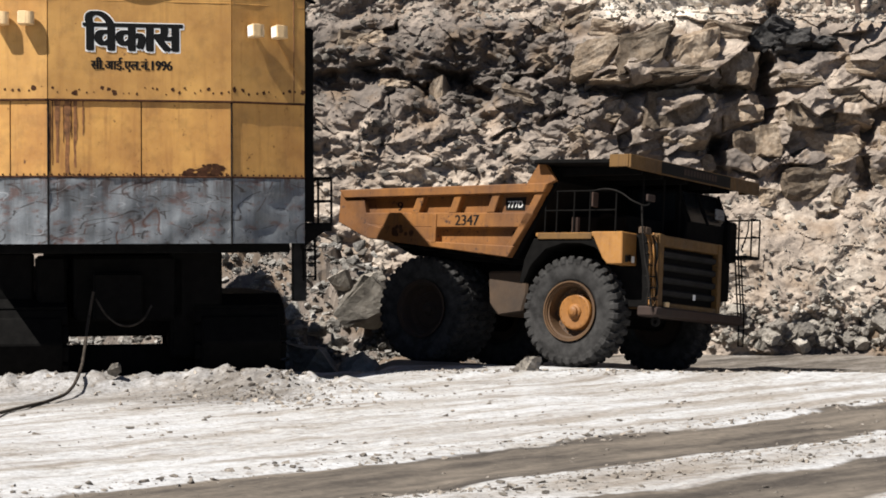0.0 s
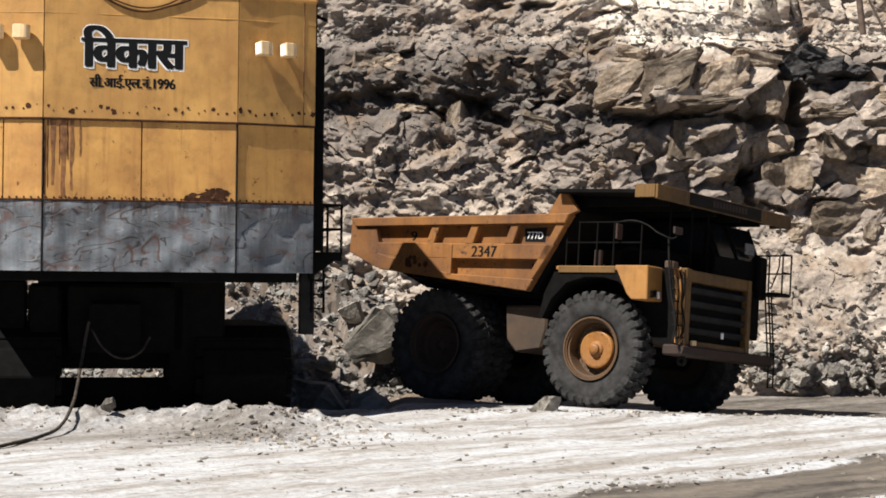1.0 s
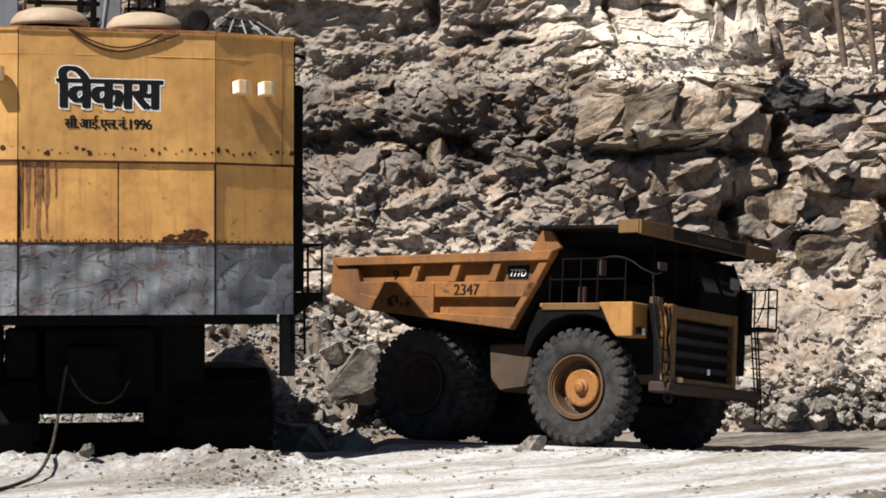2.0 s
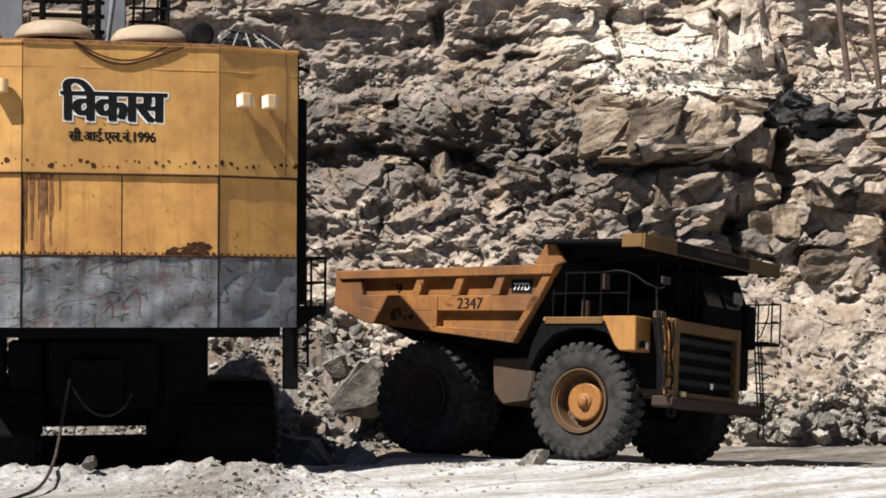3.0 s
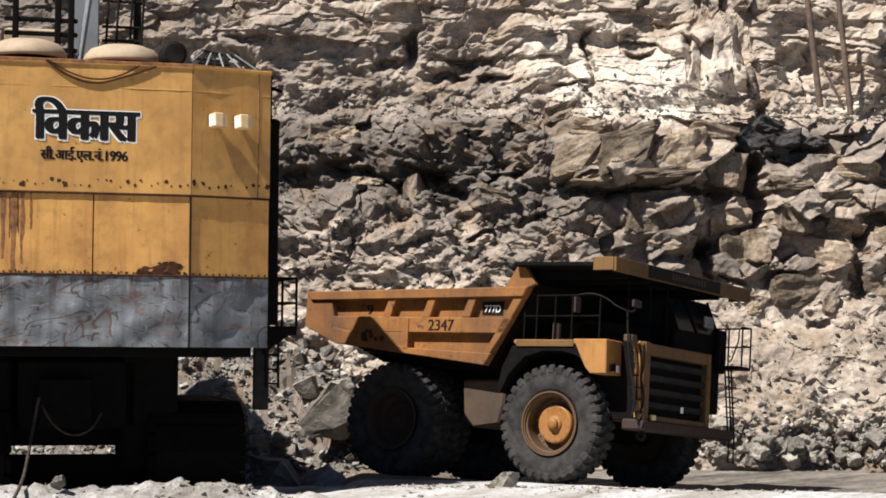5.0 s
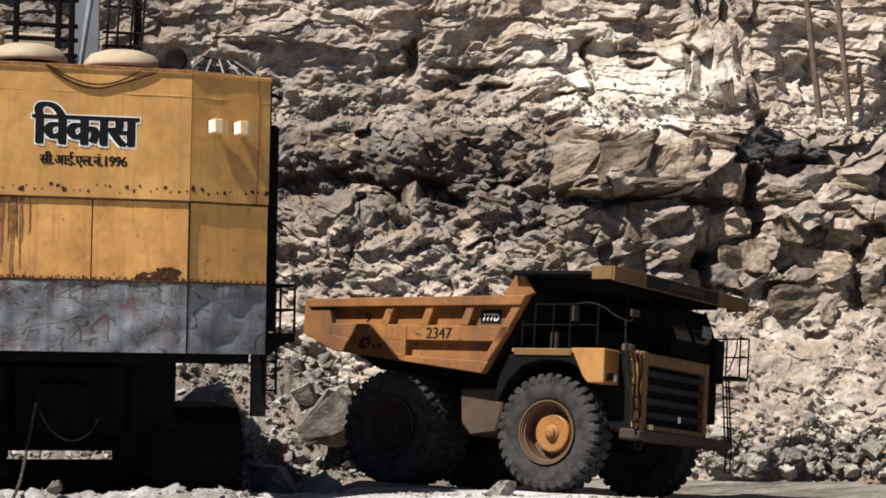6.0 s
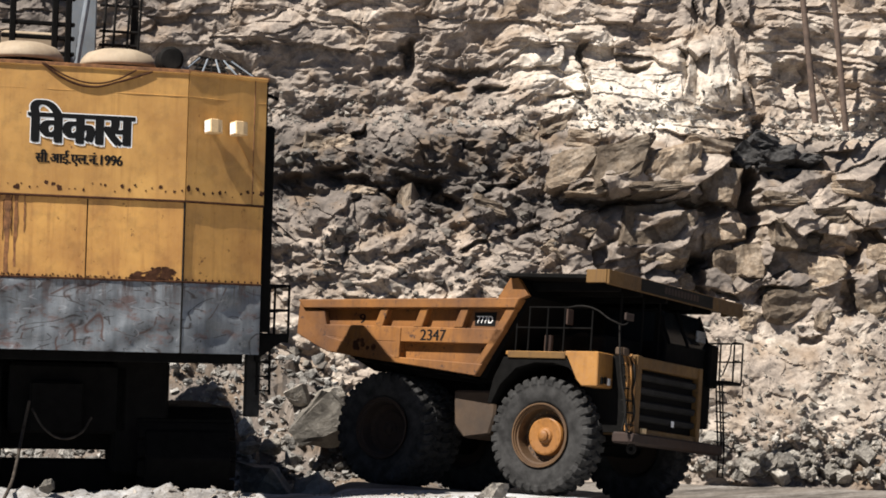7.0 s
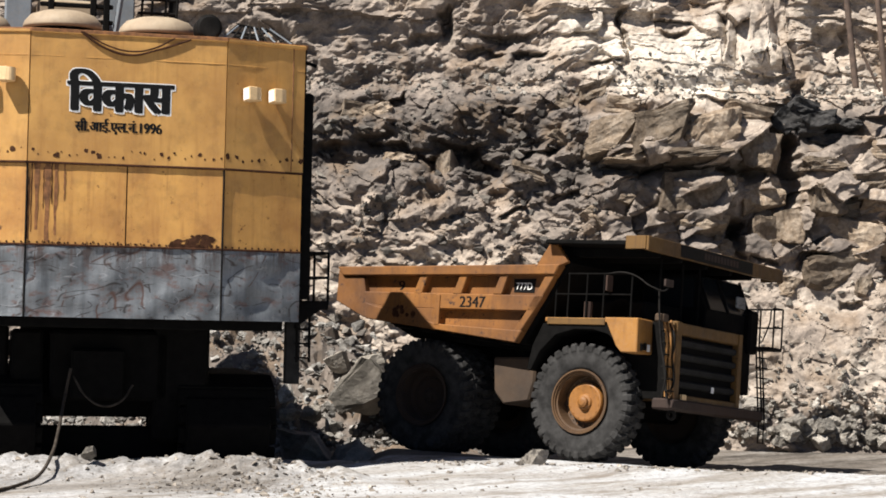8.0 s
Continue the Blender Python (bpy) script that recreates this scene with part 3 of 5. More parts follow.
def cliff_out(x, z):
    """How far the rock face stands back from y = 63 at each height."""
    prof = np.interp(z, [-1.5, 0.0, 1.0, 2.2, 4.5, 6.0, 7.6, 8.0, 9.4, 10.0, 10.5, 12.5, 16, 24], [-1.6, -0.9, -0.5, -0.2, 0.2, 0.7, 1.2, 1.6, 2.0, 2.5, 3.2, 3.7, 4.3, 6.5])
    edge = bed_edge(x)
    bed = step(edge - 0.15, edge + 0.35, z + 0.4 * fbm(x * 0.9, z * 0.9, 70, 3))
    blocks = step(3.6, 5.2, x + 1.2 * fbm(x * 0.4, z * 0.4, 71)) * step(4.4, 5.6, z + 0.6 * fbm(x * 0.5, z * 0.5, 72)) * (1 - bed)
    sandy = step(6.5, 8.5, x) * (1 - bed) * (1 - blocks) * step(0.9, 1.9, z)
    loose = (1 - bed) * (1 - blocks) * (1 - 0.6 * sandy)
    u, v = x + 0.9 * fbm(x * 0.5, z * 0.5, 77, 3), z + 0.8 * fbm(x * 0.4 + 40, z * 0.4, 78, 3)
    p, q = u + 0.22 * fbm(x * 2.3, z * 2.3, 79, 2), v + 0.18 * fbm(x * 2.3 + 9, z * 2.3, 80, 2)
    tx, tz = 0.91 * p + 0.41 * q, 0.91 * q - 0.41 * p
    sx, sz = 0.88 * p - 0.47 * q, 0.88 * q + 0.47 * p
    out = 1.5 * fbm(x * 0.16, z * 0.2, 11, 3) + 0.7 * fbm(x * 0.45, z * 0.5, 12, 3, 0.5)
    calm = 1 - 0.7 * np.exp(-(((x - 6.6) / 1.7) ** 2 + ((z - 11.0) / 1.1) ** 2) ** 2)
    grain = step(4.6, 2.5, x - 2.5 * (z - 11.0)) * step(12.6, 11.8, z)
    upright = step(8.2, 8.6, x) * step(11.0, 10.3, x) * step(10.9, 11.6, z)
    beds = 0.24 * ledges(u / 2.6, v / 0.85, 21) + 0.08 * ledges(p / 0.9, q / 0.36, 22) + 0.18 * crumple(tx / 0.95, tz / 0.5, 46) + 0.06 * crumple(tx / 0.2, tz / 0.13, 47) + 0.16 * facets(p / 1.5, q / 0.6, 23, 0.8, 0.12) + 0.14 * crumple(sx / 0.42, sz / 0.24, 41)
    crumbs = 0.22 * shards(tx / 1.1, tz / 0.6, 33) + 0.19 * crumple(sx / 0.42, sz / 0.25, 43) + 0.085 * crumple(tx / 0.19, tz / 0.12, 35)
    pillars = 0.34 * facets(p / 0.42, q / 1.5, 44, 0.7, 0.2) + 0.14 * crumple(p / 0.3, q / 0.4, 45) + 0.05 * crumple(p / 0.14, q / 0.16, 48)
    out = out + bed * calm * ((1 - upright) * ((1 - 0.8 * grain) * beds + (0.12 + 0.88 * grain) * crumbs) + upright * pillars) + bed * 0.02 * crumple(tx / 0.11, tz / 0.09, 37)
    out = out + blocks * (0.30 * ledges(tx / 1.9, tz / 0.9, 24) + 0.42 * facets(tx / 1.3, tz / 0.75, 42, 0.9, 0.15) + 0.17 * crumple(sx / 0.55, sz / 0.33, 25) + 0.07 * crumple(tx / 0.22, tz / 0.14, 26))
    rough = 0.8 + 0.3 * step(5.5, 8.0, z)
    out = out + loose * rough * (0.32 * shards(tx / 1.9, tz / 1.0, 27) + 0.09 * facets(sx / 0.85, sz / 0.45, 28, 0.8) + 0.20 * crumple(tx / 0.6, tz / 0.32, 29) + 0.135 * crumple(sx / 0.27, sz / 0.17, 34) + 0.065 * crumple(p / 0.13, q / 0.1, 39))
    for hx, hz, rx, rz, d, slant in HOLLOWS:
        wx, wz = x - hx + 0.22 * crumple(x / 0.55, z / 0.4, 95) + 0.08 * crumple(x / 0.2, z / 0.16, 97), z - hz + 0.16 * crumple(x / 0.5, z / 0.45, 96) + 0.06 * crumple(x / 0.18, z / 0.2, 98)
        wz = wz - slant * wx
        roof = np.where(wz > 0, (np.abs(wz) / (rz * 0.7)) ** 6, (np.abs(wz) / (rz * 1.5)) ** 2)
        out = out - 1.25 * d * np.exp(-((wx / rx) ** 4) - roof)
    # the bright bulging face, the heavy ledge below it, the brown slab under that
    out = out + 0.8 * np.exp(-((x - 6.8) / 2.1) ** 2 - ((z - 11.1) / 1.1) ** 2) + 0.85 * soft_box(x, z, 4.6, 9.7, 8.05, 9.5, 0.2) + 0.35 * soft_box(x, z, 6.1, 8.7, 6.4, 7.6, 0.15)
    return prof - out


cx = axis((-60, -16, 1.5), (-16, -8.6, 0.08), (-8.6, 15.4, 0.036), (15.4, 66, 1.5))
cz = axis((-1.6, 15.2, 0.036), (15.2, 25, 0.8))
CX, CZ = np.meshgrid(cx, cz)
CY = 63 + cliff_out(CX, CZ)
edge = bed_edge(CX)
bed = step(edge - 0.2, edge + 0.3, CZ + 0.9 * fbm(CX * 0.9, CZ * 0.9, 53))
wu, wv = CX + 0.5 * fbm(CX * 0.8, CZ * 0.8, 55, 3), CZ + 0.4 * fbm(CX * 0.8, CZ * 0.8, 56, 3)
piece = 0.5 * facets(wu / 0.9, wv / 0.5, 57, 0.0) + 0.5 * facets((wu + wv * 0.4) / 0.34, (wv - wu * 0.4) / 0.2, 58, 0.0)
shade = 0.6 * fbm(CX * 0.3, CZ * 0.5, 51, 5) + 0.3 * fbm(CX * 1.1, CZ * 1.6, 52, 4) + 0.13 * piece
crushed = np.exp(-((CX + 0.6) / 4.4) ** 2) * step(7.6, 6.4, CZ + 1.4 * fbm(CX * 0.5, CZ * 0.5, 54))
shale = step(6.9, 7.8, CZ + 0.5 * fbm(CX * 0.7, CZ * 0.7, 59)) * (1 - bed) * step(6.0, 3.5, CX)
sandy = step(6.0, 8.5, CX) * step(5.6, 4.6, CZ + 0.8 * fbm(CX * 0.6, CZ * 0.6, 60)) * step(0.3, 1.2, CZ)
black = soft_box(CX, CZ, 10.2, 12.5, 8.9, 9.8, 0.3)
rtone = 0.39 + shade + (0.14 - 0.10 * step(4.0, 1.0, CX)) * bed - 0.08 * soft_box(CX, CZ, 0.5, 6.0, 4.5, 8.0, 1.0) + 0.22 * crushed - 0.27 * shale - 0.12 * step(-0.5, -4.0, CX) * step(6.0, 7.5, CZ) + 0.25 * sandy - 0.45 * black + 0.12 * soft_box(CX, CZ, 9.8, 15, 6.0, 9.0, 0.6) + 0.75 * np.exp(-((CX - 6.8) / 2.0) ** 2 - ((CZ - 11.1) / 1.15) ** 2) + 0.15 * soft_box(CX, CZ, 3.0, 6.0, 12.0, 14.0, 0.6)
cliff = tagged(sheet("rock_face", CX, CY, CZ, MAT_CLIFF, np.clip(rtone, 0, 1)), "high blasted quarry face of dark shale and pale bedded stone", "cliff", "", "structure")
# the top of the bench and the ground behind it
bm = bmesh.new()
vs = [bm.verts.new(p) for p in ((-900, 69, 24.6), (900, 69, 24.6), (900, 950, 26), (-900, 950, 26))]
bm.faces.new(vs)
tagged(part("bench_top", bm, MAT_GROUND), "pale level bench above the quarry face", "ground", "", "structure")


def face_y(x, z):
    return float(63 + cliff_out(np.array([float(x)]), np.array([float(z)]))[0])


def stone(name, x, y, z, sx, sy, sz, seed, mat, parent=None, tilt=25, meshes=BIG):
    rnd = random.Random(seed)
    me = meshes[seed % len(meshes)]
    if not me.materials:
        me.materials.append(mat)
    elif me.materials[0] != mat:
        me = me.copy()
        me.materials[0] = mat
    ob = new(name, me)
    ob.matrix_world = pose(x, y, z, rnd.uniform(-tilt, tilt), rnd.uniform(-tilt, tilt), rnd.uniform(0, 360)) @ Matrix.Diagonal((sx * 1.1, sy * 1.1, sz * 1.1, 1))
    ob.parent = parent
    return ob


def block_mesh(seed, shear=0.0, cuts=6):
    """A jointed rock block about one metre across: a box with broken corners, uneven faces and crisp edges."""
    rnd = random.Random(seed)
    bm = bmesh.new()
    bmesh.ops.create_cube(bm, size=1)
    for _ in range(cuts):
        n = Vector([rnd.choice((-1, 1)) * rnd.uniform(0.25, 1.0) for _ in range(3)]).normalized()
        far = max(v.co.dot(n) for v in bm.verts)
        bmesh.ops.bisect_plane(bm, geom=bm.verts[:] + bm.edges[:] + bm.faces[:], plane_co=n * far * rnd.uniform(0.62, 0.86), plane_no=n, clear_outer=True)
        bmesh.ops.holes_fill(bm, edges=[e for e in bm.edges if e.is_boundary])
    bmesh.ops.triangulate(bm, faces=bm.faces[:])
    bmesh.ops.subdivide_edges(bm, edges=bm.edges[:], cuts=5, use_grid_fill=True)
    bmesh.ops.triangulate(bm, faces=bm.faces[:])
    for v in bm.verts:
        p = v.co * 2.6 + Vector((seed * 1.9, 3.1, 0.7))
        v.co *= 1 + 0.20 * noise.noise(p) + 0.08 * noise.noise(p * 2.9) + 0.035 * noise.noise(p * 6.5)
        v.co.x += shear * v.co.z
    bmesh.ops.recalc_face_normals(bm, faces=bm.faces)
    me = bpy.data.meshes.new("block")
    bm.to_mesh(me)
    bm.free()
    return me


# jointed blocks in the face: x, height, width, thickness, slant, roll, how far proud
BLOCKS = ((4.95, 8.75, 1.5, 1.1, 0.5, -14, 0.2), (6.25, 9.0, 1.7, 1.2, 0.7, -16, 0.25), (7.75, 9.0, 1.7, 1.1, 0.6, -14, 0.2), (8.9, 9.55, 1.6, 0.6, 0.3, 6, 0.2), (9.35, 8.5, 1.15, 1.1, 0.1, 8, 0.45), (5.4, 8.15, 1.7, 0.32, 0.2, -3, 0.3), (7.4, 8.2, 1.9, 0.34, 0.2, -5, 0.3), (6.9, 7.15, 1.5, 1.2, 0.3, -8, 0.05), (8.0, 7.05, 1.3, 1.25, 0.2, -4, 0.1),
          (5.2, 7.1, 1.0, 0.8, 0.4, 20, 0.0), (9.4, 7.1, 1.25, 0.9, 0.2, -18, 0.3), (9.5, 5.95, 1.15, 1.25, 0.1, -6, 0.25), (10.35, 6.15, 1.0, 1.1, -0.1, 10, 0.3), (7.5, 6.15, 1.6, 0.7, 0.2, 6, 0.1), (8.2, 5.55, 0.7, 0.6, 0.0, 20, 0.2), (11.2, 6.9, 1.1, 0.9, 0.0, 4, 0.2), (12.3, 5.8, 1.9, 1.2, -0.1, 6, 0.3), (11.9, 6.75, 1.0, 0.45, 0.0, -4, 0.35),
          (13.0, 6.9, 1.1, 0.6, 0.2, 8, 0.2), (11.4, 4.85, 1.8, 1.1, 0.1, -12, 0.15), (10.2, 4.5, 0.7, 0.6, 0.1, 20, 0.1), (12.4, 4.2, 0.7, 0.8, 0.2, -20, 0.1), (11.3, 8.1, 1.2, 0.42, 0.1, 2, 0.25), (12.6, 7.7, 1.3, 0.5, 0.2, -6, 0.2), (13.6, 8.5, 1.3, 0.6, 0.1, 4, 0.2), (10.3, 9.5, 0.8, 0.8, 0.4, 30, 0.35), (11.7, 9.0, 1.3, 0.45, 0.2, -4, 0.4), (10.7, 9.85, 0.9, 0.5, 0.2, 12, 0.5), (11.4, 9.55, 1.0, 0.5, 0.1, -8, 0.5), (12.2, 9.45, 0.9, 0.45, 0.2, 6, 0.45), (11.0, 9.2, 0.9, 0.4, 0.1, 4, 0.45),
          (4.3, 10.35, 1.1, 0.5, 0.2, -20, 0.2), (5.35, 9.85, 1.0, 0.6, 0.1, 12, 0.25), (3.4, 9.8, 0.6, 0.4, 0.1, 30, 0.1), (-2.3, 9.5, 0.9, 0.45, 0.2, -25, 0.1), (0.75, 8.05, 0.6, 0.4, 0.3, -40, 0.1), (0.0, 7.7, 0.5, 0.9, 0.4, -35, 0.1), (-1.6, 7.95, 1.0, 0.5, 0.3, 10, 0.1), (2.4, 7.7, 1.2, 0.4, 0.2, 22, 0.05), (-3.1, 9.4, 0.9, 0.6, 0.1, 8, 0.0),
          (14.4, 6.2, 1.2, 1.1, 0.1, 5, 0.1), (13.9, 5.0, 0.9, 0.8, 0.0, -8, 0.1), (4.3, 6.3, 0.7, 0.4, 0.2, 40, 0.05), (3.2, 8.7, 0.8, 0.35, 0.2, 30, 0.05))
CUBES = [block_mesh(400 + k, 0.0, 5 + k % 3) for k in range(8)]
for k, (x, z, w, h, slant, roll, proud) in enumerate(BLOCKS):
    me = CUBES[k % 8].copy()
    me.materials.append(MAT_COAL if 10.2 < x < 12.6 and z > 8.8 else MAT_BLOCK)
    ob = new("stone", me)
    lean_m = Matrix(((1, 0, slant, 0), (0, 1, 0, 0), (0, 0, 1, 0), (0, 0, 0, 1)))
    ob.data.transform(lean_m @ Matrix.Diagonal((w * 0.98, 1.2, h * 0.95, 1)) @ Matrix.Rotation(radians(90 * (k % 4)), 4, "Y"))
    ys = [face_y(x + dx * w, z + dz * h) for dx in (-0.3, 0, 0.3) for dz in (-0.3, 0, 0.3)]
    ob.matrix_world = pose(x, sorted(ys)[4] + 0.55 - proud, z, -14 + 9 * (k % 3), roll, -16 + 11 * (k % 4))
    ob.parent = cliff

rng = np.random.default_rng(7)
# chips on the face
px, pz = rng.uniform(-9.0, 5.0, 1800), rng.uniform(0.2, 9.8, 1800)
py = 63 + cliff_out(px, pz)
size = 0.06 + 0.42 * rng.random(1800) ** 4
scatter("loose_chips", np.stack([px, py - 0.02, pz], 1), size, MAT_SHALE, 2, "grey shale chips lying on the quarry face", "rubble")
px, pz = rng.uniform(-12.5, 15.5, 1600), 10.1 + 0.9 * np.abs(rng.normal(0, 0.8, 1600))
py = 63 + cliff_out(px, pz)
scatter("loose_chips", np.stack([px, py - 0.02, pz], 1), 0.05 + 0.22 * rng.random(1600) ** 4, MAT_TALUS, 3, "pale chips along the ledge of the face", "rubble")
px, pz = rng.uniform(7.0, 15.0, 800), 0.6 + 4.2 * rng.random(800) ** 1.5
py = 63 + cliff_out(px, pz)
scatter("loose_chips", np.stack([px, py - 0.02, pz], 1), 0.04 + 0.24 * rng.random(800) ** 4, MAT_STONE, 9, "small stones lying on the sandy slope", "rubble")
# talus at the foot
n = 3000
px = rng.uniform(-13, 16, n)
pz = np.abs(rng.normal(0, 0.85, n)) + rng.uniform(-0.4, 0.4, n)
py = 63.1 + cliff_out(px, pz) - rng.random(n) * 0.2
pz = np.maximum(pz, ground_z(px, py))
scatter("talus", np.stack([px, py, pz], 1), 0.04 + 0.26 * rng.random(n) ** 3, MAT_TALUS, 4, "pale broken stone heaped at the foot of the face", "rubble")

# single larger stones at the foot
for k in range(210):
    x, z = (rng.uniform(-12, 15.5) if k < 100 else rng.uniform(8.0, 15.0)), abs(rng.normal(0, 0.8)) - 0.1
    y = face_y(x, z) - rng.random() * 0.3
    w = 0.13 + 0.34 * rng.random() ** 3
    stone("stone", x, y, max(z, float(ground_z(np.array([x]), np.array([y]))[0]) + 0.3 * w), w, w * 0.9, w * 0.75, 300 + k, MAT_TALUS, cliff, 60, CUBES)


# ---- muck pile between the shovel and the truck ----
def pile_z(x, y):
    h = 3.9 * np.exp(-((x + 5.2) / 3.6) ** 2 - ((y - 60.0) / 3.6) ** 2) + 1.3 * np.exp(-((x + 1.9) / 1.6) ** 2 - ((y - 57.5) / 2.2) ** 2) + 0.6 * np.exp(-((x + 9.6) / 3.0) ** 2 - ((y - 59.5) / 2.0) ** 2)
    return h * (1 + 0.35 * fbm(x * 0.9, y * 0.9, 61)) + 0.25 * facets(x / 0.6, y / 0.6, 62, 0.6) * np.clip(h, 0, 1)


mx, my = np.meshgrid(np.arange(-15, 3.5, 0.12), np.arange(52.5, 64.5, 0.12))
mz = pile_z(mx, my)
pile = tagged(sheet("rubble_pile", mx, my, ground_z(mx, my) - 0.15 + mz, MAT_CLIFF, np.clip(0.2 + 0.7 * fbm(mx * 0.6, my * 0.6, 63), 0, 1)), "heap of blasted grey rock behind the shovel", "rubble", "", "stuff")
n = 15000
px, py = rng.uniform(-15, 2.5, n), rng.uniform(53.0, 62, n)
hz = pile_z(px, py)
keep = (hz > 0.3) | (rng.random(n) < 0.1)
px, py, hz = px[keep], py[keep], hz[keep]
scatter("rubble", np.stack([px, py, ground_z(px, py) - 0.1 + hz], 1), 0.05 + 0.30 * rng.random(len(px)) ** 4, MAT_RUBBLE, 5, "pale broken stone on the muck pile", "rubble")
for k in range(70):
    x, y = rng.uniform(-9, 0.5), rng.uniform(54, 60)
    h = float(pile_z(np.array([x]), np.array([y]))[0])
    if h > 0.3:
        w = 0.2 + 0.35 * rng.random() ** 2
        stone("stone", x, y, h - 0.05, w, w * 0.85, w * 0.7, 500 + k, MAT_RUBBLE, pile, 60)
for k, (x, y, z, s, name, lab) in enumerate(((-1.88, 55.0, 1.3, 1.6, "boulder", "large split boulder half in shade beside the rear tyre"), (-3.15, 50.6, -0.05, 1.5, "boulder", "dark low boulder in the shade of the shovel"), (-2.15, 50.3, -0.1, 1.2, "boulder", "dark low boulder in the shade of the shovel"),
                                           (-4.0, 54.8, 0.7, 0.55, "stone", "pale sunlit stone on the rubble"), (-3.4, 54.4, 0.75, 0.6, "stone", "pale sunlit stone on the rubble"), (-2.9, 56.8, 2.0, 0.75, "stone", "pale sunlit stone on the rubble"),
                                           (-2.0, 56.6, 2.0, 0.7, "stone", "pale sunlit stone on the rubble"), (-1.4, 56.4, 1.6, 0.6, "stone", "pale sunlit stone on the rubble"), (2.02, 47.6, 0.2, 0.62, "boulder", "rounded grey stone beside the front tyre"),
                                           (-6.95, 41.8, 0.5, 0.4, "stone", "pale round stone on the road edge"))):
    tagged(stone(name, x, y, z, s, s * 0.8, s * 0.75, 43 + k, MAT_STONE, None, 30), lab, name, "", "")

# ---- dirt and clods on the road ----
def clump(x, y):
    """Where dirt has been dropped or pushed up: patches and lines along the tracks."""
    return np.clip(0.15 + 3.0 * fbm(x * 0.35 + y * 0.3, y * 0.9 - x * 0.9, 91, 3), 0, 1)


n = 9000
wv = np.concatenate([rng.normal(16.6, 0.5, 2200), rng.normal(20.6, 0.35, 900), rng.uniform(12, 34, 5900)])
al = rng.uniform(6, 36, n)
px, py = 0.69 * al - 0.72 * wv, 0.72 * al + 0.69 * wv
ok = (py > 21) & (py < 47) & (np.abs(px) < 12) & (rng.random(n) < np.where((np.abs(wv - 16.6) < 1) | (np.abs(wv - 20.6) < 0.7), 0.75, 0.05 + 0.8 * clump(px, py)))
px, py = px[ok], py[ok]
scatter("dirt_clods", np.stack([px, py, ground_z(px, py) + 0.004], 1), 0.025 + 0.13 * rng.random(len(px)) ** 5, MAT_CLOD, 6, "small dirt clods scattered along the wheel tracks", "rubble", 0.6)
n = 1850
px, py = np.concatenate([rng.normal(-3.6, 1.3, 900), rng.uniform(-11, -2, 350), rng.uniform(-2, 12, 600)]), np.concatenate([rng.normal(41.0, 1.2, 900), rng.normal(41.9, 0.5, 350), rng.normal(47.0, 0.3, 600)])
scatter("dirt_clods", np.stack([px, py, ground_z(px, py) + 0.005], 1), 0.025 + 0.16 * rng.random(n) ** 6, MAT_CLOD, 8, "brown lumps on the low dirt lip", "rubble")

# ---- poles on the ledge ----
def pole(base, top, r, lab):
    ob = tagged(part("pole", rod(base, top, r * 1.1, None, 12, r * 0.9), MAT_POLE), lab, "pole", "poles on the ledge")
    return ob


pole((12.25, 64.6, 10.5), (11.58, 64.9, 16.5), 0.095, "rust-brown steel pole leaning on the quarry ledge")
pole((13.22, 64.8, 10.3), (12.62, 65.1, 16.5), 0.09, "rust-brown steel pole leaning on the quarry ledge")
pole((13.0, 64.6, 10.4), (12.2, 64.6, 12.0), 0.04, "thin brace bar between two leaning poles")


